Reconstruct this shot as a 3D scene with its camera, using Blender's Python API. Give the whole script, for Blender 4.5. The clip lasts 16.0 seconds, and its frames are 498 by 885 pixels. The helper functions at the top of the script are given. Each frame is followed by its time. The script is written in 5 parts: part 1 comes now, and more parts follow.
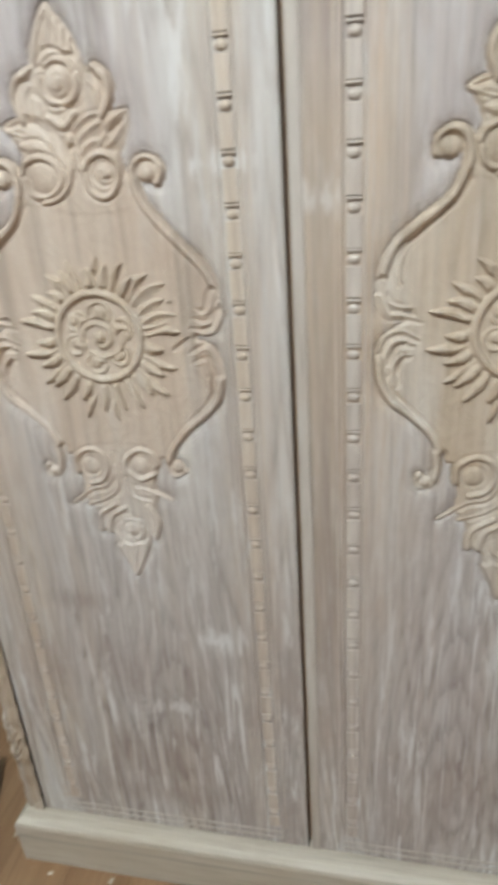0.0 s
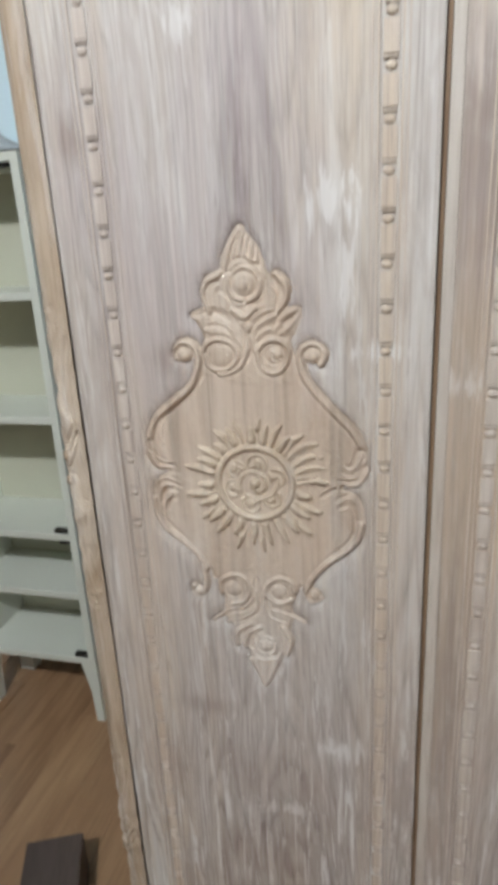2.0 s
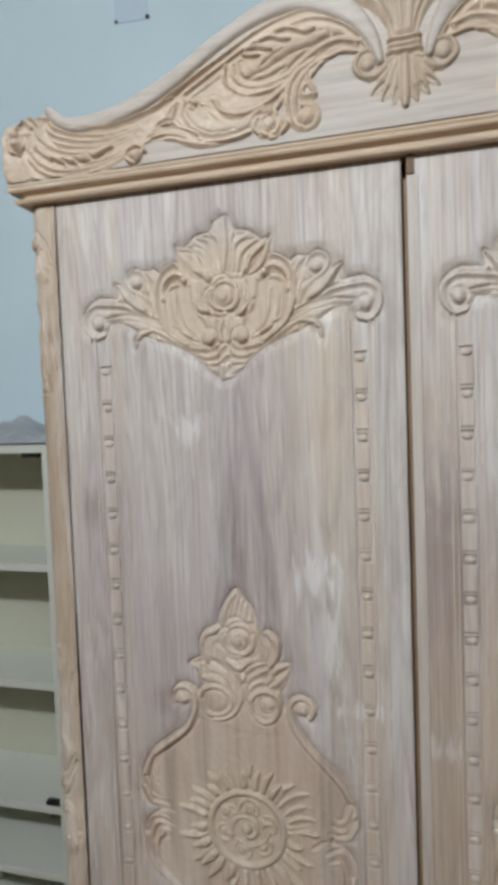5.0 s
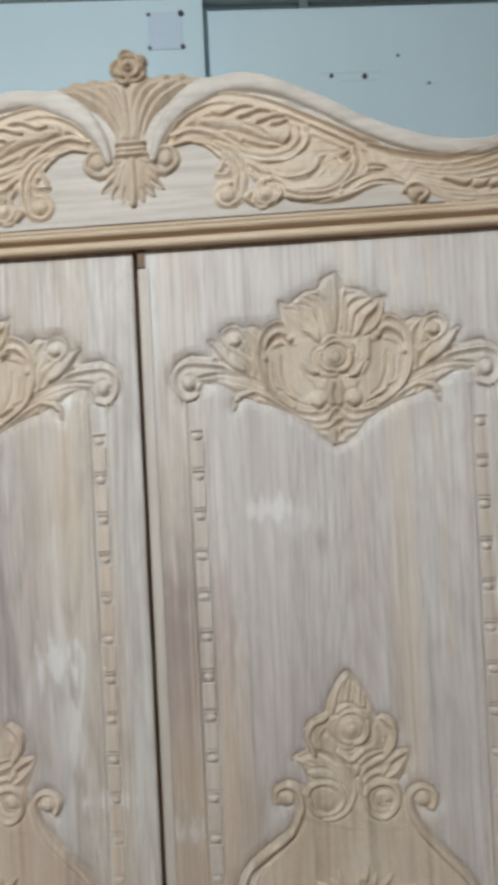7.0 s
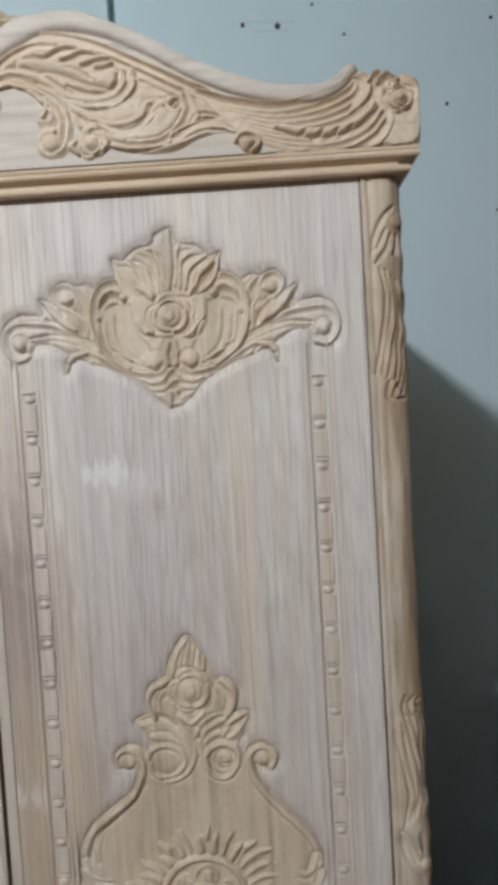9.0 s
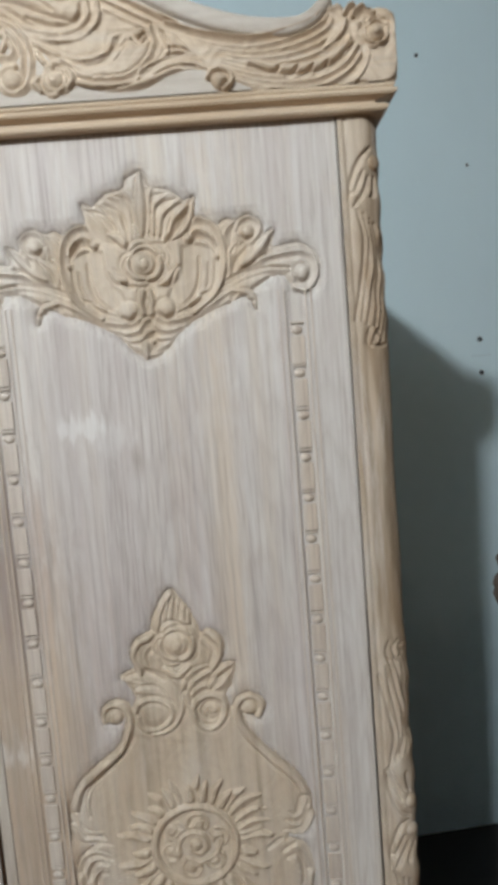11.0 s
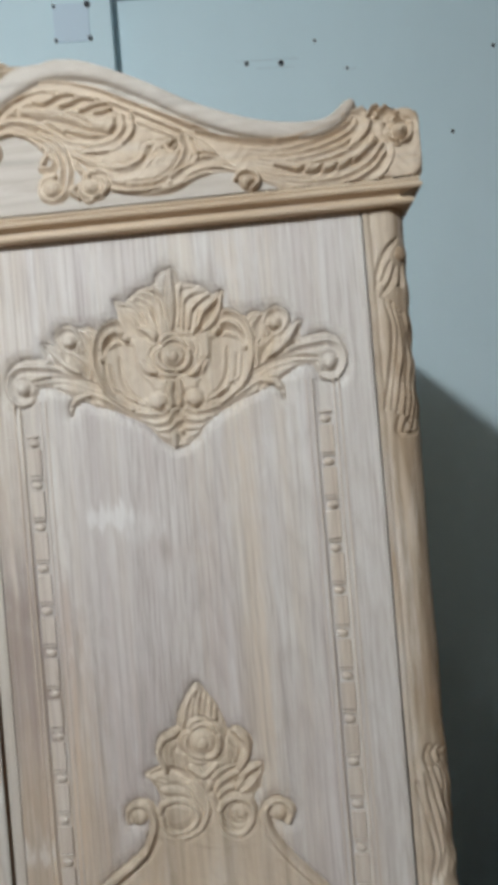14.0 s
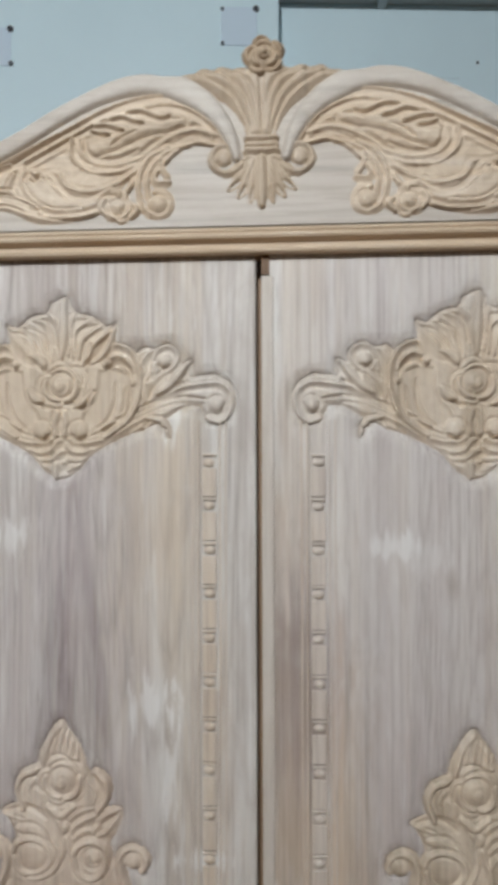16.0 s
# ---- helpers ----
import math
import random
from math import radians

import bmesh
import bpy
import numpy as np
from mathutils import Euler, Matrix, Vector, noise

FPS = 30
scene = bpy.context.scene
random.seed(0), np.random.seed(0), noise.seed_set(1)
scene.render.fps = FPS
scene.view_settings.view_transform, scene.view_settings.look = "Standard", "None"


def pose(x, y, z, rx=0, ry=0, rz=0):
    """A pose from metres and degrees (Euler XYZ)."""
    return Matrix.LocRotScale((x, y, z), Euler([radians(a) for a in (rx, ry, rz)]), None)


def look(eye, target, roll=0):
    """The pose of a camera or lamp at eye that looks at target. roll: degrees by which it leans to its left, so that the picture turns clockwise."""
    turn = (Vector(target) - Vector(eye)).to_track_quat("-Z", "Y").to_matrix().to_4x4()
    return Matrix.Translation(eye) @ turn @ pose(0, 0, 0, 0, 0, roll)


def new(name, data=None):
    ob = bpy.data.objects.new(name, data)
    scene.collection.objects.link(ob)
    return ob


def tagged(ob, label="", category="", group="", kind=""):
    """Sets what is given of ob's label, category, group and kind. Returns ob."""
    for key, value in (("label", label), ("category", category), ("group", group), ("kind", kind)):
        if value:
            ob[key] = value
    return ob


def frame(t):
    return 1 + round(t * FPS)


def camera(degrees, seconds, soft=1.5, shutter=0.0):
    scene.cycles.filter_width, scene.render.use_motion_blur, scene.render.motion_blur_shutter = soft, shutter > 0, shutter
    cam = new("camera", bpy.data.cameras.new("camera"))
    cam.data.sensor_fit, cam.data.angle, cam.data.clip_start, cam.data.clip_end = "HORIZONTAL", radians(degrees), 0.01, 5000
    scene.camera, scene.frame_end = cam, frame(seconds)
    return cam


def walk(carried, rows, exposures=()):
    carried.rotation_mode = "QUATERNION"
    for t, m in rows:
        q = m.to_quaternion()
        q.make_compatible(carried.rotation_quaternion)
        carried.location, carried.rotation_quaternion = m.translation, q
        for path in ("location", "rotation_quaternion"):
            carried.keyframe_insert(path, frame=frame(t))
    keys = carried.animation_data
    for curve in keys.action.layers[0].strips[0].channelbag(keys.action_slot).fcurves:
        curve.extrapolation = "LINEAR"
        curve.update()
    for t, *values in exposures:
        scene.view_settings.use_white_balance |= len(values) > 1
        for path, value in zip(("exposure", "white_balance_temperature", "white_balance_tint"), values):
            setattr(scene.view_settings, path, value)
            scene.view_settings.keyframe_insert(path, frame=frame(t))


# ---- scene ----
cam = camera(43.39, 16.0, 5.5, 0.5)
PATH = [
    (0.0, look((0.0938, -0.6804, 1.1254), (-0.1109, 0.2175, 0.7357), -3.92)),
    (0.5, look((0.0170, -0.7261, 1.1496), (-0.2257, 0.1567, 0.7474), -2.85)),
    (1.0, look((-0.0251, -0.7550, 1.1827), (-0.2476, 0.1401, 0.7964), -1.19)),
    (1.5, look((-0.0384, -0.7628, 1.2305), (-0.2547, 0.1460, 0.8737), -1.46)),
    (2.0, look((-0.0367, -0.7679, 1.2862), (-0.2789, 0.1491, 0.9691), -3.10)),
    (2.5, look((-0.0339, -0.7698, 1.3595), (-0.2823, 0.1652, 1.1067), -3.53)),
    (3.0, look((-0.0393, -0.7761, 1.4105), (-0.3116, 0.1648, 1.2091), -3.53)),
    (3.2, look((-0.0364, -0.7769, 1.4303), (-0.3084, 0.1685, 1.2505), -3.62)),
    (5.3, look((0.0151, -0.8007, 1.5433), (-0.2382, 0.1657, 1.4989), -1.81)),
    (5.5, look((0.0234, -0.8004, 1.5464), (-0.1938, 0.1748, 1.5032), -1.21)),
    (6.0, look((0.0492, -0.7978, 1.5595), (-0.1026, 0.1905, 1.5445), -1.26)),
    (6.5, look((0.0909, -0.7932, 1.5727), (0.0115, 0.2036, 1.5738), -1.13)),
    (7.0, look((0.1738, -0.7862, 1.5802), (0.1172, 0.2121, 1.5893), -2.80)),
    (7.5, look((0.2469, -0.7584, 1.5830), (0.2102, 0.2409, 1.5746), -2.89)),
    (8.0, look((0.3106, -0.7561, 1.5778), (0.2987, 0.2438, 1.5651), -2.73)),
    (8.5, look((0.3346, -0.7525, 1.5737), (0.3002, 0.2466, 1.5490), -3.48)),
    (9.0, look((0.3472, -0.7598, 1.5638), (0.3234, 0.2390, 1.5205), -3.34)),
    (9.2, look((0.3507, -0.7666, 1.5617), (0.3260, 0.2325, 1.5262), -2.74)),
    (11.3, look((0.3317, -0.7420, 1.5312), (0.3578, 0.2504, 1.4109), -4.45)),
    (11.5, look((0.3333, -0.7346, 1.5258), (0.3631, 0.2548, 1.3837), -3.80)),
    (12.0, look((0.3518, -0.7301, 1.5117), (0.3964, 0.2550, 1.3455), -3.92)),
    (12.5, look((0.3535, -0.7279, 1.5001), (0.3578, 0.2570, 1.3271), -2.77)),
    (13.0, look((0.3490, -0.7240, 1.4871), (0.3662, 0.2610, 1.3151), -2.85)),
    (13.5, look((0.3457, -0.7341, 1.5314), (0.3408, 0.2610, 1.4325), -2.97)),
    (14.0, look((0.3625, -0.7416, 1.5782), (0.3108, 0.2570, 1.5785), -4.77)),
    (14.5, look((0.3343, -0.7508, 1.5934), (0.2322, 0.2437, 1.6173), -4.13)),
    (15.0, look((0.2832, -0.7429, 1.6014), (0.1419, 0.2468, 1.6222), -2.50)),
    (15.5, look((0.1622, -0.7313, 1.6066), (0.0371, 0.2606, 1.6262), -1.35)),
    (16.0, look((0.0271, -0.7220, 1.6100), (-0.0327, 0.2761, 1.6261), -0.16)),
]
walk(cam, PATH, ((0.0, 0.79, 6350, 5), (1.0, 0.74, 6350, 5), (1.5, 0.64, 6400, 8), (2.0, 0.6, 6450, 9), (2.5, 0.42, 6500, 8), (3.2, 0.35, 6500, 8), (5.5, 0.09, 6400, 10), (6.1, 0.17, 6450, 5), (7.0, 0.22, 6450, 7), (7.5, 0.26, 6450, 6), (8.5, 0.23, 6500, 9), (9.0, 0.2, 6500, 9), (11.3, 0.36, 6500, 7), (12.5, 0.52, 6500, 8), (13.0, 0.56, 6500, 8), (13.5, 0.54, 6500, 7), (14.0, 0.27, 6450, 7), (14.5, 0.28, 6500, 11), (15.5, 0.1, 6500, 9), (16.0, 0.12, 6500, 9)))

# ---------- world and light ----------
world = bpy.data.worlds.new("world")
scene.world = world
world.use_nodes = True
world.node_tree.nodes["Background"].inputs[0].default_value = (0.75, 0.85, 1.0, 1)
world.node_tree.nodes["Background"].inputs[1].default_value = 0.03


# First: key light placed from the wardrobe's shadow; second: added fill without known source.
KEY_AND_FILL = ((-0.38, -1.76, 0.06, 119.0, (0.97, 0.985, 1.0)), (1.9, -3.4, 0.1, 7.5, (1.0, 0.88, 0.74)))
LAMP_Z = 2.72
for lx, ly, radius, power, color in KEY_AND_FILL:
    data = bpy.data.lights.new("key_or_fill_light", "POINT")
    data.shadow_soft_size, data.energy, data.color = radius, power, color
    new("key_or_fill_light", data).location = (lx, ly, LAMP_Z)

# ---------- materials ----------


def material(name, roughness=0.6, metallic=0.0):
    m = bpy.data.materials.new(name)
    m.use_nodes = True
    b = m.node_tree.nodes["Principled BSDF"]
    b.inputs["Roughness"].default_value, b.inputs["Metallic"].default_value = roughness, metallic
    return m, m.node_tree, b


def node(tree, kind, **values):
    n = tree.nodes.new(kind)
    for key, value in values.items():
        n.inputs[key].default_value = value
    return n


def coords(tree, scale=(1, 1, 1), turn=(0, 0, 0), random_shift=0.0):
    c = tree.nodes.new("ShaderNodeTexCoord")
    m = node(tree, "ShaderNodeMapping", Scale=scale, Rotation=turn)
    source = c.outputs["Object"]
    if random_shift:
        info = tree.nodes.new("ShaderNodeObjectInfo")
        mul = tree.nodes.new("ShaderNodeMath")
        mul.operation = "MULTIPLY"
        mul.inputs[1].default_value = random_shift
        tree.links.new(info.outputs["Random"], mul.inputs[0])
        add = tree.nodes.new("ShaderNodeVectorMath")
        tree.links.new(source, add.inputs[0])
        tree.links.new(mul.outputs[0], add.inputs[1])
        source = add.outputs[0]
    tree.links.new(source, m.inputs["Vector"])
    return m.outputs[0]


def noise_tex(tree, vector, scale, detail=4.0, rough=0.55, distortion=0.0):
    n = node(tree, "ShaderNodeTexNoise", Scale=scale, Detail=detail, Roughness=rough, Distortion=distortion)
    tree.links.new(vector, n.inputs["Vector"])
    return n.outputs["Fac"]


def ramp(tree, fac, *stops):
    r = tree.nodes.new("ShaderNodeValToRGB")
    e = r.color_ramp.elements
    while len(e) < len(stops):
        e.new(0.5)
    for s, (p, c) in zip(e, stops):
        s.position, s.color = p, (*c, 1) if len(c) == 3 else c
    tree.links.new(fac, r.inputs[0])
    return r.outputs[0]


def mix(tree, fac, a, b, mode="MIX"):
    n = tree.nodes.new("ShaderNodeMix")
    n.data_type, n.blend_type = "RGBA", mode
    for slot, value in ((0, fac), (6, a), (7, b)):
        if isinstance(value, (int, float)):
            n.inputs[slot].default_value = value
        elif isinstance(value, tuple):
            n.inputs[slot].default_value = (*value, 1)
        else:
            tree.links.new(value, n.inputs[slot])
    return n.outputs[2]


def bump(tree, shader, height, strength, distance):
    b = node(tree, "ShaderNodeBump", Strength=strength, Distance=distance)
    tree.links.new(height, b.inputs["Height"])
    tree.links.new(b.outputs[0], shader.inputs["Normal"])


def grey(v):
    return (v, v, v)


PUTTY, KNOT, MAUVE, TAN = (0.79, 0.785, 0.77), (0.33, 0.265, 0.23), (0.46, 0.41, 0.415), (0.64, 0.53, 0.40)


def maths(tree, kind, a, b=None, c=None):
    n = tree.nodes.new("ShaderNodeMath")
    n.operation = kind
    for slot, value in enumerate((a, b, c)):
        if isinstance(value, (int, float)):
            n.inputs[slot].default_value = value
        elif value is not None:
            tree.links.new(value, n.inputs[slot])
    return n.outputs[0]


def wood_limed(name, shift, figure_low, figure_high, warm, tone, spots=(), arches=(), wedges=()):
    """Raw teak boards, sanded and filled: greyish with cathedral figure, tan streaks and pale filler dust.
    The figure grows stronger towards the foot of the boards, from figure_high to figure_low.
    spots: (x, z, half width, half height, amount, tint) of stains, knots and filler;
    arches: (x, z, half width, half height, bend, amount) of pointed cathedral figure;
    wedges: (x, top, spread, length, amount) of darker tongues that widen downwards."""
    m, t, b = material(name, 0.62)
    place = t.nodes.new("ShaderNodeNewGeometry").outputs["Position"]

    def at(scale, more=0.0):
        n = node(t, "ShaderNodeMapping", Scale=scale, Location=(shift + more, shift * 0.7, shift * 1.3))
        t.links.new(place, n.inputs["Vector"])
        return n.outputs[0]

    def oval(x, z, wide, tall, ragged, amount, sharp=False):
        """A mask that fades out over an uneven oval."""
        n = node(t, "ShaderNodeMapping", Location=(-0.35 * x / wide, 0, -0.35 * z / tall), Scale=(0.35 / wide, 0, 0.35 / tall))
        t.links.new(place, n.inputs["Vector"])
        far = t.nodes.new("ShaderNodeVectorMath")
        far.operation = "LENGTH"
        t.links.new(n.outputs[0], far.inputs[0])
        if sharp:
            return ramp(t, maths(t, "MULTIPLY_ADD", ragged, 1.5, far.outputs["Value"]), (0.84, grey(amount)), (1.0, grey(0.0)))
        return ramp(t, maths(t, "MULTIPLY_ADD", ragged, 0.9, far.outputs["Value"]), (0.56, grey(amount)), (0.9, grey(0.0)))

    fine = noise_tex(t, at((1, 1, 0.016)), 260, 4, 0.7, 0.2)
    mid = noise_tex(t, at((1, 1, 0.022)), 95, 4, 0.65, 0.35)
    broad = noise_tex(t, at((1, 1, 0.10)), 6, 5, 0.55, 0.7)
    boards = noise_tex(t, at((1, 1, 0.015), 4.0), 20, 3, 0.55, 0.3)
    strips = noise_tex(t, at((1, 1, 0.016), 15.0), 52, 4, 0.6, 0.3)
    field = noise_tex(t, at((1, 1, 0.065), 9.0), 5.0, 3, 0.5, 0.5)
    ragged = noise_tex(t, at((1, 1, 0.14)), 80, 5, 0.7, 0.4)
    rings = maths(t, "FRACT", maths(t, "MULTIPLY_ADD", mid, 1.1, maths(t, "MULTIPLY", field, 40.0)))
    split = t.nodes.new("ShaderNodeSeparateXYZ")
    t.links.new(place, split.inputs[0])
    px, pz = split.outputs["X"], split.outputs["Z"]
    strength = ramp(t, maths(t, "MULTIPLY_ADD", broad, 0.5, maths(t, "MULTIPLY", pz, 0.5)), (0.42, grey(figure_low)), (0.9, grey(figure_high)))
    base = ramp(t, broad, (0.30, (0.55, 0.50, 0.485)), (0.44, (0.635, 0.595, 0.575)), (0.56, (0.675, 0.642, 0.615)), (0.70, (0.695, 0.67, 0.645)), (0.8, (0.66, 0.62, 0.605)))
    c = mix(t, ramp(t, boards, (0.5, grey(0.0)), (0.62, grey(warm))), base, (0.655, 0.555, 0.44))
    c = mix(t, ramp(t, boards, (0.32, grey(0.45)), (0.44, grey(0.0))), c, (0.545, 0.495, 0.50))
    c = mix(t, 0.4, c, ramp(t, strips, (0.32, (0.70, 0.65, 0.645)), (0.46, (1, 1, 1)), (0.62, (1.0, 0.97, 0.92))), "MULTIPLY")
    figure = ramp(t, rings, (0.0, (0.50, 0.44, 0.41)), (0.13, (0.76, 0.72, 0.69)), (0.4, (1, 1, 1)), (0.8, (1, 1, 1)), (0.93, (0.80, 0.76, 0.73)), (1.0, (0.55, 0.49, 0.46)))
    c = mix(t, strength, c, figure, "MULTIPLY")
    for x, z, wide, tall, bend, amount in arches:
        off = maths(t, "ADD", maths(t, "SUBTRACT", px, x), maths(t, "MULTIPLY_ADD", broad, 0.05, -0.025))
        height = maths(t, "MULTIPLY_ADD", maths(t, "MULTIPLY", off, off), bend, pz)
        line = maths(t, "FRACT", maths(t, "MULTIPLY_ADD", height, 13.0, maths(t, "MULTIPLY", mid, 1.6)))
        shade = ramp(t, line, (0.0, (0.60, 0.54, 0.53)), (0.3, (0.86, 0.83, 0.82)), (0.6, (1, 1, 1)), (0.9, (0.93, 0.91, 0.90)), (1.0, (0.60, 0.54, 0.53)))
        mask = oval(x, z, wide, tall, ragged, amount)
        c = mix(t, maths(t, "MULTIPLY", mask, 0.6), c, (0.46, 0.41, 0.40))
        c = mix(t, mask, c, shade, "MULTIPLY")
    for x, top, spread, length, amount in wedges:
        off = maths(t, "ABSOLUTE", maths(t, "ADD", maths(t, "SUBTRACT", px, x), maths(t, "MULTIPLY_ADD", ragged, 0.016, -0.008)))
        below = maths(t, "SUBTRACT", top, pz)
        wide = ramp(t, maths(t, "MULTIPLY_ADD", below, spread, maths(t, "MULTIPLY", off, -1.0)), (0.0, grey(0.0)), (0.007, grey(amount)), (0.03, grey(amount * 0.6)))
        run = ramp(t, maths(t, "DIVIDE", below, length), (0.0, grey(1.0)), (0.55, grey(1.0)), (1.0, grey(0.0)))
        c = mix(t, maths(t, "MULTIPLY", wide, run), c, (0.50, 0.44, 0.435), "MULTIPLY")
    c = mix(t, 0.7, c, ramp(t, fine, (0.33, (0.62, 0.57, 0.56)), (0.48, (0.94, 0.93, 0.93)), (0.62, (1.0, 1.0, 1.0))), "MULTIPLY")
    c = mix(t, ramp(t, mid, (0.29, grey(0.4)), (0.40, grey(0.0))), c, (0.38, 0.33, 0.32))
    chalk = noise_tex(t, at((1, 1, 0.03), 2.0), 110, 4, 0.7, 0.8)
    c = mix(t, ramp(t, chalk, (0.53, grey(0.0)), (0.66, grey(0.42))), c, (0.78, 0.77, 0.755))
    pores = noise_tex(t, at((1, 1, 0.05), 17.0), 210, 3, 0.6, 0.2)
    c = mix(t, ramp(t, pores, (0.30, grey(0.45)), (0.40, grey(0.0))), c, (0.36, 0.31, 0.29))
    dust = noise_tex(t, at((1, 1, 0.45), 6.0), 14, 5, 0.7, 0.7)
    c = mix(t, ramp(t, dust, (0.56, grey(0.0)), (0.72, grey(0.36))), c, (0.74, 0.73, 0.72))
    knots = noise_tex(t, at((1, 1, 0.42), 12.0), 9, 4, 0.65, 1.4)
    c = mix(t, ramp(t, knots, (0.22, grey(0.6)), (0.33, grey(0.0))), c, (0.30, 0.25, 0.225))
    grime = noise_tex(t, at((1, 1, 0.3), 21.0), 15, 5, 0.7, 1.1)
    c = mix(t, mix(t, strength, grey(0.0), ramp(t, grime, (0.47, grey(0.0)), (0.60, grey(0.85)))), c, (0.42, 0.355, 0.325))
    scraps = noise_tex(t, at((1, 1, 0.05), 30.0), 88, 4, 0.75, 0.5)
    c = mix(t, mix(t, strength, grey(0.0), ramp(t, scraps, (0.545, grey(0.0)), (0.61, grey(0.95)))), c, (0.78, 0.765, 0.755))
    c = mix(t, 1.0, c, tone, "MULTIPLY")
    streaks = ramp(t, maths(t, "MULTIPLY_ADD", fine, 0.5, maths(t, "MULTIPLY", strips, 0.5)), (0.38, grey(0.68)), (0.5, grey(1.0)), (0.62, (1.3, 1.27, 1.24)))
    for x, z, wide, tall, amount, tint in spots:
        filler = tint == PUTTY
        if not filler:
            tint = mix(t, 0.8, tint, streaks, "MULTIPLY")
        c = mix(t, oval(x, z, wide, tall, ragged, amount * 0.85, filler), c, tint)
    t.links.new(c, b.inputs["Base Color"])
    r = ramp(t, noise_tex(t, at((1, 1, 1)), 6), (0.3, grey(0.5)), (0.7, grey(0.72)))
    t.links.new(r, b.inputs["Roughness"])
    bump(t, b, fine, 0.3, 0.0012)
    return m


def wood_raw(name, low, high, grain=(1, 1, 0.06), bump_strength=0.3, chalk=0.35, limed=None):
    """Sanded raw wood with brown streaks and rubbed-in white filler; limed: (half width, half height, amount, height of its centre) of the bare middle."""
    m, t, b = material(name, 0.6)
    long = coords(t, grain, random_shift=5.0)
    fine = noise_tex(t, long, 150, 5, 0.65, 0.3)
    broad = noise_tex(t, coords(t, tuple(max(g, 0.25) for g in grain), random_shift=5.0), 14, 4, 0.55, 0.6)
    streak = noise_tex(t, coords(t, tuple(g if g > 0.5 else g * 0.6 for g in grain), random_shift=8.0), 48, 4, 0.6, 0.4)
    c = ramp(t, broad, (0.3, low), (0.7, high))
    c = mix(t, 0.45, c, ramp(t, fine, (0.33, (0.62, 0.56, 0.5)), (0.55, (1, 1, 1))), "MULTIPLY")
    c = mix(t, ramp(t, streak, (0.30, grey(0.7)), (0.46, grey(0.0))), c, tuple(v * 0.6 for v in low))
    pale = (0.70, 0.655, 0.61)
    if chalk:
        rubbed = noise_tex(t, coords(t, tuple(max(g, 0.12) for g in grain), random_shift=3.0), 30, 5, 0.7, 0.6)
        c = mix(t, ramp(t, rubbed, (0.52, grey(0.0)), (0.68, grey(chalk))), c, pale)
    if limed:
        place = t.nodes.new("ShaderNodeTexCoord")
        n = node(t, "ShaderNodeMapping", Location=(0, 0, -0.4 * limed[3] / limed[1]), Scale=(0.4 / limed[0], 0, 0.4 / limed[1]))
        t.links.new(place.outputs["Object"], n.inputs["Vector"])
        far = t.nodes.new("ShaderNodeVectorMath")
        far.operation = "LENGTH"
        t.links.new(n.outputs[0], far.inputs[0])
        rough = t.nodes.new("ShaderNodeMath")
        rough.operation = "MULTIPLY_ADD"
        rough.inputs[1].default_value = 0.6
        t.links.new(broad, rough.inputs[0])
        t.links.new(far.outputs["Value"], rough.inputs[2])
        c = mix(t, ramp(t, rough.outputs[0], (0.62, grey(0.0)), (0.84, grey(limed[2]))), c, mix(t, 0.5, pale, ramp(t, fine, (0.35, (0.45, 0.42, 0.41)), (0.6, (0.74, 0.72, 0.70)))))
    c = mix(t, 1.0, c, grey(0.9), "MULTIPLY")
    t.links.new(c, b.inputs["Base Color"])
    bump(t, b, fine, bump_strength, 0.001)
    return m


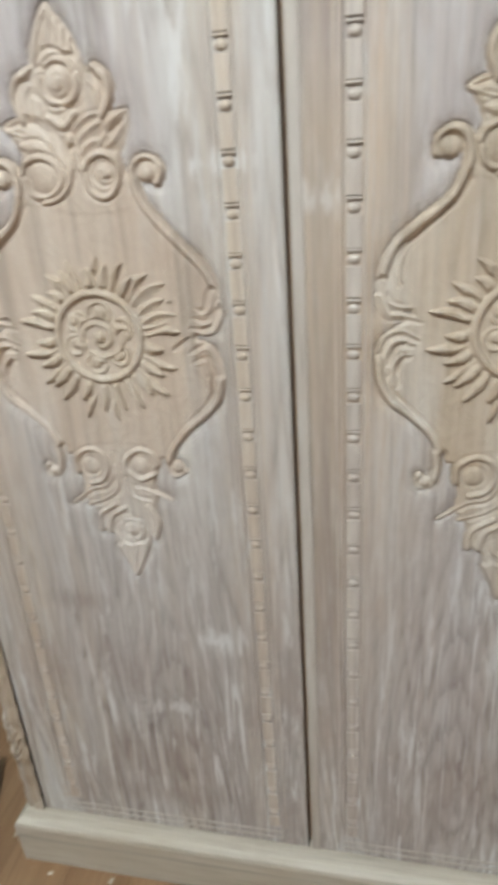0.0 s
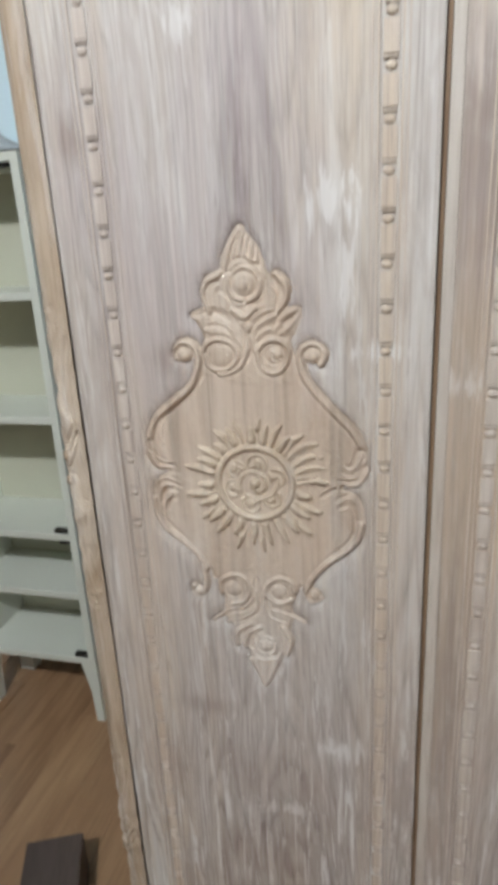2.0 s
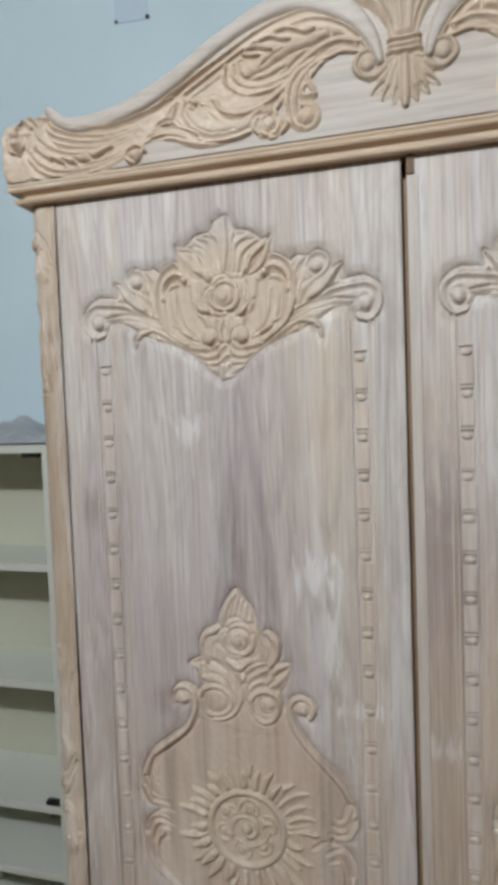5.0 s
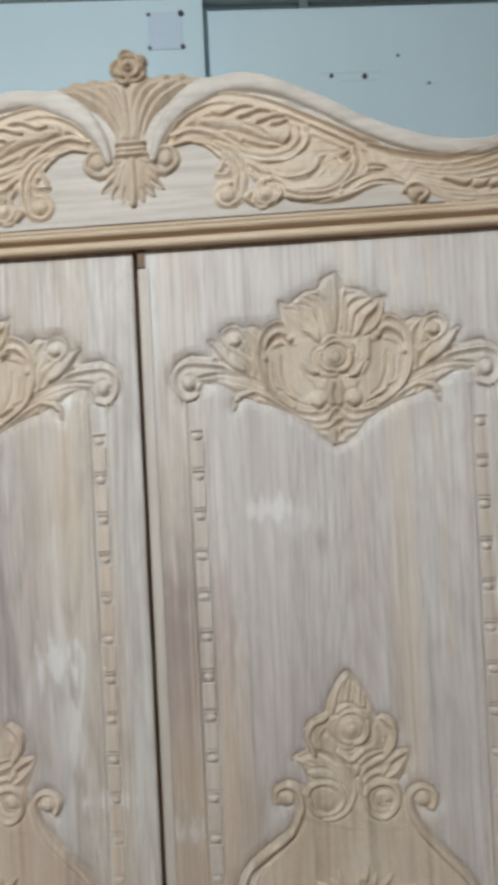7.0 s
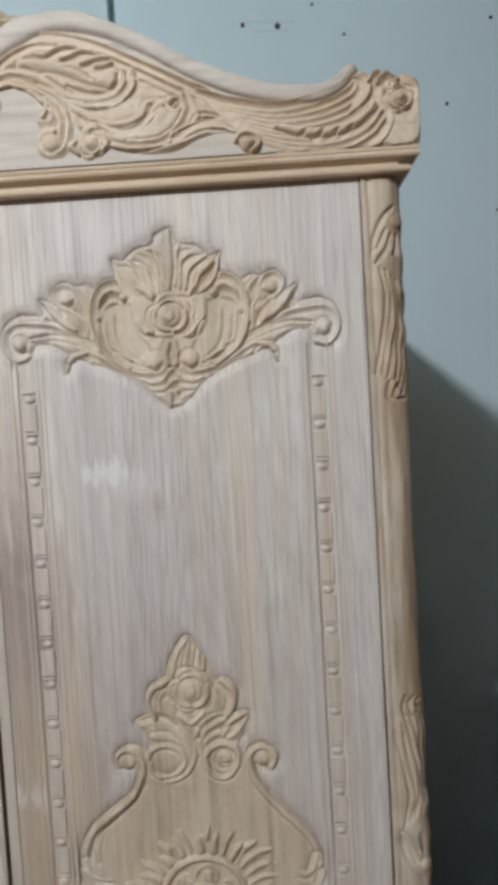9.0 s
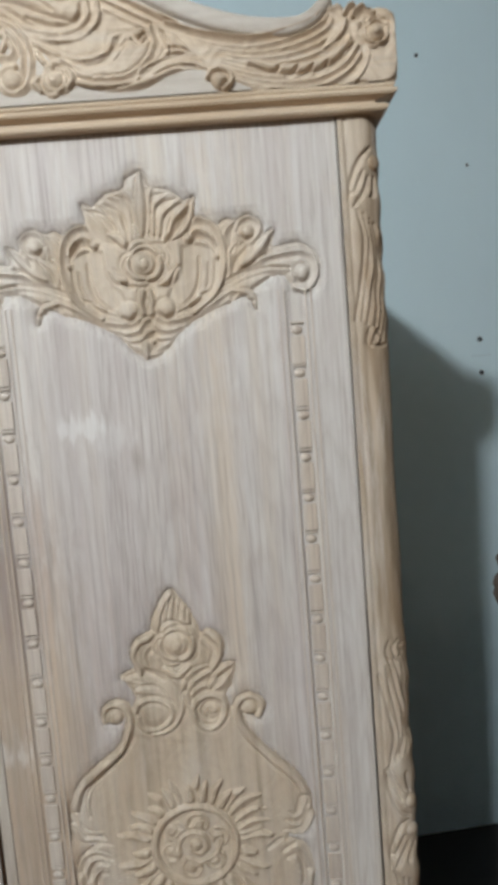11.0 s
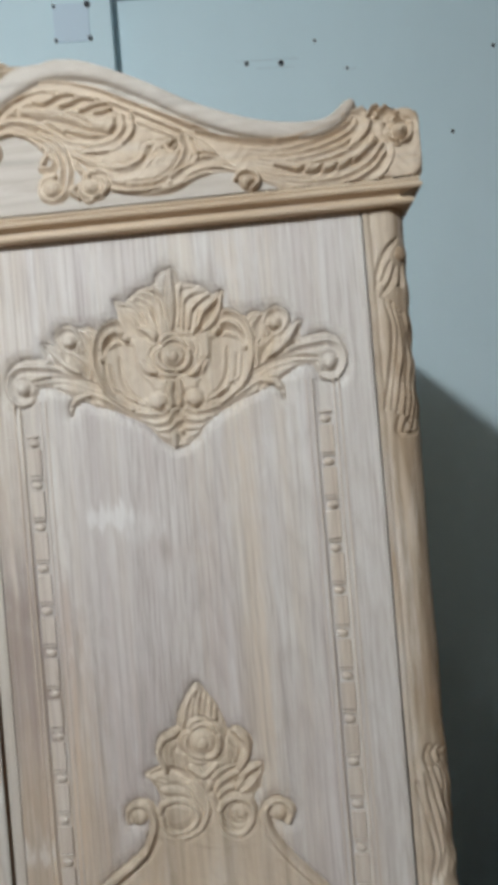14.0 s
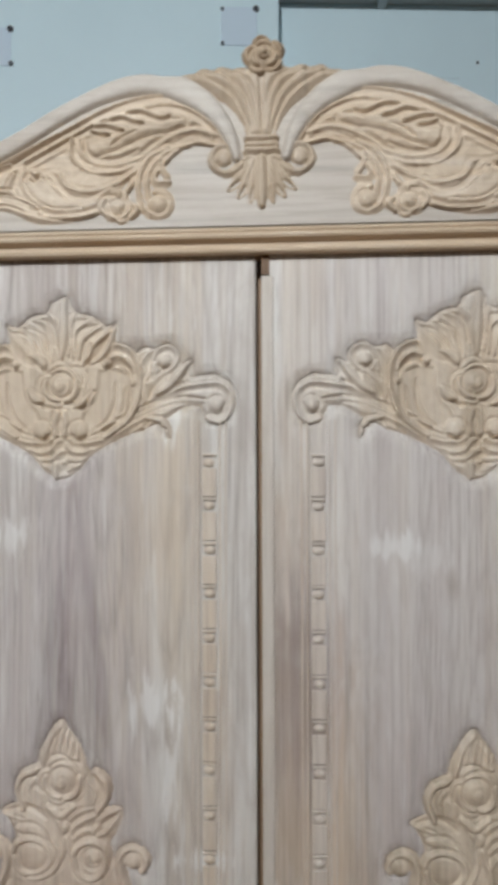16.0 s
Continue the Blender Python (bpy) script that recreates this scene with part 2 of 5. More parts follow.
LIMED_DARK = wood_limed("limed_figured_wood", 3.1, 1.0, 0.45, 0.45, (0.90, 0.905, 0.89), (
    (-0.225, 1.47, 0.05, 0.2, 0.6, MAUVE), (-0.16, 1.2, 0.05, 0.2, 0.45, MAUVE), (-0.38, 1.2, 0.04, 0.25, 0.45, MAUVE), (-0.25, 0.75, 0.3, 0.35, 0.35, (0.46, 0.41, 0.385)), (-0.42, 0.72, 0.045, 0.4, 0.5, (0.53, 0.445, 0.36)), (-0.05, 0.9, 0.03, 0.5, 0.4, (0.58, 0.46, 0.35)), (-0.115, 1.55, 0.03, 0.2, 0.5, TAN), (-0.45, 1.38, 0.05, 0.12, 0.5, MAUVE),
    (-0.31, 1.22, 0.10, 0.2, 0.5, MAUVE), (-0.38, 0.95, 0.06, 0.3, 0.5, (0.50, 0.42, 0.36)), (-0.131, 1.318, 0.04, 0.04, 0.75, PUTTY), (-0.112, 1.25, 0.016, 0.11, 0.7, PUTTY), (-0.292, 1.515, 0.03, 0.03, 0.6, PUTTY), (-0.105, 1.665, 0.018, 0.06, 0.8, PUTTY),
    (-0.447, 1.405, 0.022, 0.03, 0.8, KNOT), (-0.336, 1.135, 0.035, 0.022, 0.75, KNOT), (-0.068, 1.14, 0.06, 0.02, 0.7, PUTTY), (-0.13, 0.52, 0.055, 0.03, 0.7, PUTTY),
    (-0.33, 0.575, 0.05, 0.02, 0.7, KNOT), (-0.25, 0.26, 0.06, 0.05, 0.6, KNOT), (-0.21, 0.385, 0.05, 0.02, 0.6, PUTTY), (-0.4, 0.44, 0.035, 0.07, 0.6, KNOT), (-0.24, 0.19, 0.11, 0.025, 0.55, KNOT)),
    ((-0.222, 1.44, 0.09, 0.34, 150, 0.45), (-0.2, 0.42, 0.17, 0.36, 60, 0.8), (-0.44, 1.3, 0.05, 0.3, 300, 0.6)),
    ((-0.222, 1.615, 0.16, 0.46, 0.75), (-0.226, 1.53, 0.10, 0.36, 0.45), (-0.232, 1.44, 0.10, 0.3, 0.45), (-0.40, 1.47, 0.12, 0.4, 0.4), (-0.2, 0.62, 0.2, 0.5, 0.4), (-0.3, 0.56, 0.12, 0.4, 0.4)))
LIMED = wood_limed("limed_wood", 8.4, 0.85, 0.2, 0.35, (0.945, 0.95, 0.945), (
    (0.31, 1.3, 0.02, 0.5, 0.5, TAN), (0.015, 1.05, 0.04, 0.6, 0.75, (0.41, 0.33, 0.255)), (0.06, 0.85, 0.1, 0.5, 0.55, (0.47, 0.39, 0.315)), (0.27, 1.25, 0.03, 0.25, 0.4, MAUVE), (0.38, 1.12, 0.025, 0.22, 0.45, MAUVE), (0.15, 1.22, 0.035, 0.25, 0.4, MAUVE), (0.15, 1.502, 0.045, 0.02, 0.6, PUTTY), (0.19, 1.49, 0.05, 0.035, 0.35, PUTTY), (0.05, 1.33, 0.05, 0.14, 0.6, MAUVE), (0.03, 1.405, 0.03, 0.03, 0.6, KNOT), (0.04, 1.37, 0.03, 0.025, 0.75, PUTTY),
    (0.035, 1.32, 0.05, 0.12, 0.95, (0.35, 0.29, 0.26)), (0.045, 0.98, 0.05, 0.3, 0.85, (0.45, 0.36, 0.275)), (0.095, 1.08, 0.03, 0.26, 0.55, (0.51, 0.40, 0.29)), (0.03, 1.36, 0.022, 0.05, 0.8, KNOT), (0.05, 1.27, 0.02, 0.05, 0.7, KNOT), (0.03, 1.1, 0.05, 0.03, 0.6, PUTTY), (0.215, 1.46, 0.007, 0.02, 0.7, KNOT), (0.03, 0.6, 0.05, 0.3, 0.5, KNOT), (0.25, 0.3, 0.1, 0.1, 0.5, KNOT)),
    ((0.03, 1.33, 0.06, 0.2, 200, 0.8), (0.26, 1.28, 0.13, 0.4, 90, 0.45), (0.2, 0.45, 0.2, 0.4, 60, 0.7)))
CARVED = wood_raw("carved_raw_wood", (0.58, 0.465, 0.345), (0.70, 0.60, 0.485), limed=(0.17, 0.29, 0.5, 0.09))
SPRAY_WOOD = wood_raw("spray_raw_wood", (0.60, 0.485, 0.365), (0.72, 0.62, 0.505), limed=(0.13, 0.08, 0.65, -0.01))
CARVED_LIGHT = wood_raw("carved_light_wood", (0.61, 0.487, 0.385), (0.72, 0.615, 0.515), limed=(0.17, 0.29, 0.5, 0.09))
SUN_LIGHT = wood_raw("sun_light_wood", (0.58, 0.465, 0.35), (0.71, 0.61, 0.495))
SUN_WOOD = wood_raw("sun_raw_wood", (0.57, 0.455, 0.335), (0.69, 0.59, 0.475))
CARVED_PALE = wood_raw("carved_pale_wood", (0.56, 0.50, 0.435), (0.67, 0.625, 0.57))
STRIP = wood_limed("strip_tan_wood", 5.2, 0.45, 0.2, 0.6, (0.945, 0.905, 0.845))
CREST_GROUND = wood_raw("crest_pale_wood", (0.53, 0.475, 0.415), (0.64, 0.60, 0.55), (0.06, 1, 1), chalk=0.4)
SHELL = wood_raw("shell_tan_wood", (0.47, 0.365, 0.26), (0.60, 0.50, 0.39))
CORNICE = wood_raw("cornice_brown_wood", (0.58, 0.44, 0.30), (0.70, 0.575, 0.435), (0.06, 1, 1))
CREST = wood_raw("crest_raw_wood", (0.60, 0.475, 0.345), (0.72, 0.61, 0.49), (0.06, 1, 1))
FINIAL = wood_raw("finial_brown_wood", (0.42, 0.315, 0.215), (0.54, 0.43, 0.315), chalk=0.0)
POST = wood_raw("post_tan_wood", (0.40, 0.29, 0.19), (0.73, 0.64, 0.53), chalk=0.7)
PLINTH = wood_raw("plinth_cream_wood", (0.60, 0.53, 0.42), (0.70, 0.64, 0.54), (0.06, 1, 1), chalk=0.2)
CARCASS = wood_raw("inner_brown_wood", (0.16, 0.085, 0.04), (0.26, 0.15, 0.075), chalk=0.0)
RAW_EDGE = wood_raw("raw_brown_edge", (0.25, 0.155, 0.09), (0.38, 0.25, 0.15), chalk=0.0)
DARK_WOOD = wood_raw("dark_block_wood", (0.050, 0.033, 0.027), (0.085, 0.060, 0.050), (1, 0.08, 1), chalk=0.0)
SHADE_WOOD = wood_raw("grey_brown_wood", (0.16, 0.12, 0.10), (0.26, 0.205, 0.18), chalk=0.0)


def painted(name, color, dirt, roughness=0.5, scale=3.0, amount=0.5):
    m, t, b = material(name, roughness)
    stain = noise_tex(t, coords(t, (1, 1, 0.5)), scale, 5, 0.6)
    grain = noise_tex(t, coords(t), 160, 2, 0.5)
    c = mix(t, ramp(t, stain, (0.42, grey(0.0)), (0.78, grey(amount))), color, dirt)
    t.links.new(c, b.inputs["Base Color"])
    bump(t, b, grain, 0.08, 0.001)
    return m


WALL = painted("pale_blue_wall_paint", (0.72, 0.90, 0.98), (0.65, 0.82, 0.90), 0.42)
PATCH = painted("white_patch_paint", (0.66, 0.80, 0.93), (0.62, 0.75, 0.87), 0.5)
CEILING = painted("grey_ceiling_tile", (0.46, 0.51, 0.52), (0.40, 0.45, 0.46), 0.8)
TBAR = painted("ceiling_bar_paint", (0.44, 0.50, 0.52), (0.38, 0.44, 0.46), 0.5)
SHELF_BACK = painted("olive_back_panel_paint", (0.56, 0.57, 0.46), (0.47, 0.47, 0.36), 0.5)
SHELF = painted("pale_green_white_paint", (0.70, 0.735, 0.67), (0.60, 0.64, 0.57), 0.35)
# Unseen walls are kept this dark to hold down bounce in the wardrobe's shadow.
ROOM = painted("dark_unseen_room_paint", (0.095, 0.086, 0.072), (0.08, 0.07, 0.058), 0.7)
BLACK = painted("black_plastic", (0.012, 0.012, 0.012), (0.02, 0.02, 0.02), 0.4)
SKIRT = painted("dark_skirting_paint", (0.018, 0.016, 0.015), (0.03, 0.026, 0.024), 0.6)
SCREW = painted("dark_screw_steel", (0.03, 0.035, 0.045), (0.06, 0.05, 0.05), 0.5)
PLASTIC = painted("grey_plastic_sheet", (0.42, 0.45, 0.47), (0.25, 0.27, 0.29), 0.3, 14.0, 0.8)
STEEL, steel_tree, steel_shader = material("hinge_steel", 0.3, 1.0)
steel_shader.inputs["Base Color"].default_value = (0.75, 0.73, 0.7, 1)


def laminate():
    m, t, b = material("brown_laminate", 0.4)
    fine = noise_tex(t, coords(t, (1, 0.05, 1), random_shift=9.0), 90, 5, 0.6, 0.4)
    broad = noise_tex(t, coords(t, (1, 0.2, 1), random_shift=9.0), 8, 4, 0.55, 0.8)
    c = ramp(t, broad, (0.3, (0.23, 0.125, 0.062)), (0.7, (0.39, 0.24, 0.13)))
    c = mix(t, 0.5, c, ramp(t, fine, (0.3, (0.55, 0.5, 0.46)), (0.6, (1, 1, 1))), "MULTIPLY")
    dust = noise_tex(t, coords(t), 240, 2, 0.5)
    c = mix(t, ramp(t, dust, (0.70, grey(0.0)), (0.74, grey(0.6))), c, (0.6, 0.52, 0.42))
    t.links.new(c, b.inputs["Base Color"])
    bump(t, b, fine, 0.15, 0.001)
    return m


LAMINATE = laminate()
# ---------- mesh helpers ----------


def part(name, bm, mat, parent=None, label="", smooth=False):
    me = bpy.data.meshes.new(name)
    bm.to_mesh(me)
    bm.free()
    if smooth:
        me.polygons.foreach_set("use_smooth", [True] * len(me.polygons))
    return mesh_part(name, me, mat, parent, label)


def mesh_part(name, me, mat, parent=None, label=""):
    if mat and not me.materials:
        me.materials.append(mat)
    ob = new(name, me)
    ob.parent = parent
    if label:
        ob["label"] = label
    return ob


def box(bm, x0, x1, y0, y1, z0, z1, bevel=0.0):
    made = bmesh.ops.create_cube(bm, size=1.0)["verts"]
    for v in made:
        v.co = Vector((x0 + (v.co.x + 0.5) * (x1 - x0), y0 + (v.co.y + 0.5) * (y1 - y0), z0 + (v.co.z + 0.5) * (z1 - z0)))
    if bevel:
        edges = {e for v in made for e in v.link_edges}
        bmesh.ops.bevel(bm, geom=list(edges), offset=bevel, segments=2, affect="EDGES", profile=0.5)
    return bm


def slab(name, mat, parent, x0, x1, y0, y1, z0, z1, bevel=0.0, label=""):
    return part(name, box(bmesh.new(), x0, x1, y0, y1, z0, z1, bevel), mat, parent, label)


def lathe(bm, profile, x=0.0, y=0.0, steps=24):
    """A turned shape from (radius, height) pairs."""
    rings = [[bm.verts.new((x + r * math.cos(2 * math.pi * k / steps), y + r * math.sin(2 * math.pi * k / steps), z)) for k in range(steps)] for r, z in profile]
    for a, b in zip(rings, rings[1:]):
        for k in range(steps):
            bm.faces.new((a[k], a[(k + 1) % steps], b[(k + 1) % steps], b[k]))
    bm.faces.new(rings[0][::-1])
    bm.faces.new(rings[-1])
    return bm


def sweep(bm, half, front, back, profile, bulge=1.0):
    """A moulding round three sides of a case; profile: (outward, height) pairs from bottom to top."""
    rows = [[bm.verts.new(p) for p in ((-half - o, back, z), (-half - o, front - o * bulge, z), (half + o, front - o * bulge, z), (half + o, back, z))] for o, z in profile]
    for a, b in zip(rows, rows[1:]):
        for k in range(3):
            bm.faces.new((a[k], a[k + 1], b[k + 1], b[k]))
    for row, flip in ((rows[0], True), (rows[-1], False)):
        bm.faces.new(row[::-1] if flip else row)
    return bm


def curve(points, n=14):
    """A smooth line through the points (Catmull-Rom), in metres from millimetres."""
    p = np.array(points, float) / 1000
    if len(p) == 2:
        return p[0] + np.linspace(0, 1, n)[:, None] * (p[1] - p[0])
    q = np.vstack([2 * p[0] - p[1], p, 2 * p[-1] - p[-2]])
    s = np.linspace(0, 1, max(4, n // 2), endpoint=False)[:, None]
    out = [0.5 * (2 * b + (c - a) * s + (2 * a - 5 * b + 4 * c - d) * s**2 + (3 * b - a - 3 * c + d) * s**3) for a, b, c, d in zip(q, q[1:], q[2:], q[3:])]
    return np.vstack([*out, p[-1:]])


class Relief:
    """A carved surface: heights over a grid, cut by strokes of a gouge."""

    def __init__(self, x0, x1, z0, z1, step=1.3, top=None):
        nx, nz = int((x1 - x0) / step) + 1, int(((z1 if top is None else 215) - z0) / step) + 1
        self.x, self.z = np.meshgrid(np.linspace(x0, x1, nx) / 1000, np.linspace(0, 1, nz), indexing="ij")
        reach = (z1 if top is None else top(self.x * 1000)) - z0
        self.z = (z0 + self.z * reach) / 1000
        self.h = np.full(self.x.shape, -0.006)
        self.solid = np.zeros(self.x.shape, bool)

    def _near(self, line, reach):
        lo, hi = line.min(0) - reach, line.max(0) + reach
        return np.nonzero((self.x > lo[0]) & (self.x < hi[0]) & (self.z > lo[1]) & (self.z < hi[1]))

    def _walk(self, at, line, widths):
        x, z = self.x[at], self.z[at]
        best, side = np.full(x.shape, 1e9), np.zeros(x.shape)
        for (a, b), wa, wb in zip(zip(line, line[1:]), widths, widths[1:]):
            d = b - a
            k = (((x - a[0]) * d[0] + (z - a[1]) * d[1]) / (d @ d + 1e-12)).clip(0, 1)
            ex, ez = x - a[0] - k * d[0], z - a[1] - k * d[1]
            u = np.hypot(ex, ez) / (wa + k * (wb - wa))
            closer = u < best
            side = np.where(closer, np.sign(ex * d[1] - ez * d[0]), side)
            best = np.where(closer, u, best)
        return best, side

    def _lay(self, at, u, up, away, lift=0.0):
        """Lays a new form over what is carved already, with a cut along its edge."""
        old = self.h[at]
        cut = np.where(old > 0, np.minimum(old, lift + away * 1.5), np.maximum(old, lift - away * 1.2))
        self.h[at] = np.where(u < 1, np.maximum(up, lift + 0.0004), cut)

    def stroke(self, points, w=(6, 2), h=5.0, vein=0.0, lift=0.0, mirror=False, belly=False, lean=0.0, power=0.5, cove=0):
        """A raised strand along the points, w wide at its start and end (millimetres); belly: thickest at the middle;
        cove: hollowed from a ridge along its left (-1) or right (1) edge, seen along its way."""
        for flip in (1, -1) if mirror else (1,):
            line = curve([(flip * px, pz) for px, pz in points])
            s = np.linspace(0, 1, len(line))
            wide = np.interp(s, np.linspace(0, 1, len(w)), w) if not belly else w[1] + (w[0] - w[1]) * np.sin(np.pi * s ** 0.8)
            wide = np.maximum(wide, 0.6) / 1000
            at = self._near(line, wide.max() * 2 + 0.004)
            u, side = self._walk(at, line, wide)
            inside = (1 - u.clip(0, 1) ** 2) ** power
            up = h / 1000 * inside * (1 + lean * flip * side * u.clip(0, 1)) * (1 - vein * np.exp(-((u / 0.2) ** 2))) + lift / 1000 * (u < 1)
            if cove:
                across = (1 + cove * flip * side * u.clip(0, 1)) / 2
                up = h / 1000 * (0.1 + 0.9 * across ** 1.9) * (1 - ((across - 0.86) / 0.14).clip(0, 1) ** 2 * 0.4) + lift / 1000
            self._lay(at, u, up, (u - 1) * wide.mean(), lift / 1000)
        return self

    def groove(self, points, w=2.0, depth=2.0, mirror=False):
        for flip in (1, -1) if mirror else (1,):
            line = curve([(flip * px, pz) for px, pz in points])
            wide = np.full(len(line), w / 1000) * np.sin(np.pi * np.linspace(0.06, 0.94, len(line))) ** 0.5
            at = self._near(line, w / 1000 * 1.5)
            u, _ = self._walk(at, line, wide)
            self.h[at] -= depth / 1000 * np.maximum(0, 1 - u)
        return self

    def cut(self, points, w=4.0, depth=3.0, side=1, mirror=False):
        """A one-sided gouge: deepest along the points, sloping up over w to the left (-1) or right (1) of its way."""
        for flip in (1, -1) if mirror else (1,):
            line = curve([(flip * px, pz) for px, pz in points])
            fade = np.sin(np.pi * np.linspace(0.05, 0.95, len(line))) ** 0.6
            at = self._near(line, w / 1000 * 1.2)
            u, where = self._walk(at, line, np.full(len(line), w / 1000) * fade)
            steep = np.maximum(0, 1 - u * w / 2.2)
            slope = np.maximum(0, 1 - u) ** 1.2
            self.h[at] -= 1.6 * depth / 1000 * np.where(where * flip == side, slope, steep)
        return self

    def hollow(self, points, depth):
        """Sinks a soft-edged field inside a closed outline."""
        line = curve([*points, points[0]])
        at = self._near(line, 0.002)
        inside, near = self._inside(at, line)
        self.h[at] -= np.where(inside, np.minimum(near * 0.7, depth / 1000), 0.0)
        return self

    def open_rose(self, x, z, r, h):
        """A full-blown rose: broad outer petals, a cupped ring and a turned bud."""
        for k, a in enumerate((250, 320, 30, 105, 180)):
            b = math.radians(a)
            self.boss(x + r * 0.55 * math.cos(b), z + r * 0.55 * math.sin(b), r * 0.52, h * (0.66 + 0.05 * (k % 2)))
        for a, q in ((215, 0.66), (330, 0.7), (80, 0.6)):
            arc = [(x + r * q * math.cos(math.radians(a + b)), z + r * q * math.sin(math.radians(a + b))) for b in (-48, -24, 0, 24, 48)]
            self.stroke(arc, (r * 0.2, r * 0.12), h * 0.78, belly=True)
        self.boss(x, z, r * 0.54, h * 0.92)
        turns = [(math.radians(160 + 46 * k), r * (0.44 - 0.04 * k)) for k in range(9)]
        self.groove([(x + q * math.cos(a), z + q * math.sin(a)) for a, q in turns], r * 0.08, h * 0.2)
        return self

    def _inside(self, at, line):
        x, z = self.x[at], self.z[at]
        inside = np.zeros(x.shape, bool)
        near = np.full(x.shape, 1e9)
        for a, b in zip(line, line[1:]):
            inside ^= ((a[1] > z) != (b[1] > z)) & (x < (b[0] - a[0]) * (z - a[1]) / (b[1] - a[1] + 1e-12) + a[0])
            d = b - a
            k = (((x - a[0]) * d[0] + (z - a[1]) * d[1]) / (d @ d + 1e-12)).clip(0, 1)
            near = np.minimum(near, np.hypot(x - a[0] - k * d[0], z - a[1] - k * d[1]))
        return inside, near

    def boss(self, x, z, r, h, dish=0.0, mirror=False):
        for flip in (1, -1) if mirror else (1,):
            d = np.hypot(self.x * 1000 - flip * x, self.z * 1000 - z) / r
            at = np.nonzero(d < 1 + 8 / r)
            d = d[at]
            up = h / 1000 * ((1 - d.clip(0, 1) ** 2) ** 0.5 - dish * np.exp(-((d / 0.45) ** 2)))
            self._lay(at, d, up, (d - 1) * r / 1000)
        return self

    def ground(self, points, height):
        """A low flat field inside a closed outline."""
        line = curve([*points, points[0]])
        at = self._near(line, 0.004)
        inside, near = self._inside(at, line)
        self.solid[at] |= inside
        level = np.where(inside, np.minimum(near * 0.8, height / 1000), -near)
        self.h[at] = np.maximum(self.h[at], level)
        return self

    def rose(self, x, z, r, h=6.0, petals=3, turn=0.0):
        """A rose: rings of overlapping cupped petals round a bud."""
        for count, out, size, up, shift in ((petals + 2, 0.62, 0.46, 0.72, 0.0), (3, 0.34, 0.46, 0.9, 0.5)):
            for k in range(count):
                a = turn + 2 * math.pi * (k + shift) / count
                px, pz = x + r * out * math.cos(a), z + r * out * math.sin(a)
                self.boss(px, pz, r * size, h * up, 0.0)
                cup = [(px + r * size * 0.62 * math.cos(a + b), pz + r * size * 0.62 * math.sin(a + b)) for b in (-1.1, -0.5, 0.0, 0.5, 1.1)]
                self.groove(cup, r * 0.07, h * 0.16)
        self.boss(x, z, r * 0.36, h * 1.05)
        self.groove([(x + r * 0.2 * math.cos(turn + b), z + r * 0.2 * math.sin(turn + b)) for b in (-2.6, -1.6, -0.6, 0.4, 1.0)], r * 0.07, h * 0.35)
        return self

    def wobble(self, amount=0.25, scale=38.0):
        v = np.sin(self.x * scale * 7.1 + 2 * np.sin(self.z * scale * 3.3)) * np.sin(self.z * scale * 6.3 + 1.7 * np.sin(self.x * scale * 4.1))
        self.h += amount / 1000 * v
        for axis in (0, 1):
            soft = (np.roll(self.h, 1, axis) + 2 * self.h + np.roll(self.h, -1, axis)) / 4
            self.h = np.where(self.h > -0.0055, soft, self.h)
        return self

    def build(self, name, mat, parent, label="", place=(0, 0, 0), warp=None, keep=-0.0016, whole=False, floor=-0.004, depth=1.0):
        h = np.maximum(self.h, floor)
        h = np.where(h > 0, h * depth, h)
        x, y, z = (self.x, -h, self.z) if warp is None else warp(self.x, self.z, h)
        nx, nz = h.shape
        ids = np.arange(nx * nz).reshape(nx, nz)
        quads = np.stack([ids[:-1, :-1], ids[1:, :-1], ids[1:, 1:], ids[:-1, 1:]], -1).reshape(-1, 4)
        if not whole:
            quads = quads[((self.h > keep) | self.solid).ravel()[quads].any(1)]
        used, flat = np.unique(quads, return_inverse=True)
        co = np.stack([x.ravel(), y.ravel(), z.ravel()], -1)[used]
        me = bpy.data.meshes.new(name)
        me.from_pydata(co.tolist(), [], flat.reshape(-1, 4).tolist())
        me.polygons.foreach_set("use_smooth", [True] * len(me.polygons))
        me.update()
        ob = mesh_part(name, me, mat, parent, label)
        ob.location = place
        return ob


# ---------- room ----------
def structure(name, mat, x0, x1, y0, y1, z0, z1, label):
    ob = slab(name, mat, None, x0, x1, y0, y1, z0, z1)
    return tagged(ob, label, name.split("_")[0], kind="structure")


CEIL = 2.797
TURN = 4.86
WALL_POSE = pose(0, 0.93, 0, 0, 0, TURN)


def on_wall(x, z, proud=0.0):
    """A place on the back wall, which stands at a slight angle."""
    return Vector((x, 0.93 + math.tan(radians(TURN)) * x - proud, z))


structure("floor", LAMINATE, -3.6, 3.2, -4.6, 1.6, -0.06, -0.004, "brown wood laminate floor with sawdust specks")
structure("wall_back", WALL, -3.9, 3.6, 0.0, 0.1, 0, 2.9, "pale blue painted panel wall behind the wardrobe").matrix_basis = WALL_POSE
structure("wall_back_panel", WALL, -3.5, 0.006, -0.055, -0.002, 0.0, CEIL - 0.004, "proud pale blue wall panel with an exposed edge").matrix_basis = WALL_POSE
# Side and front walls close the room out of view and swallow bounce light.
structure("wall_left", ROOM, -3.7, -3.6, -4.6, 1.05, 0, 2.9, "unseen side wall, kept dark to limit bounce light")
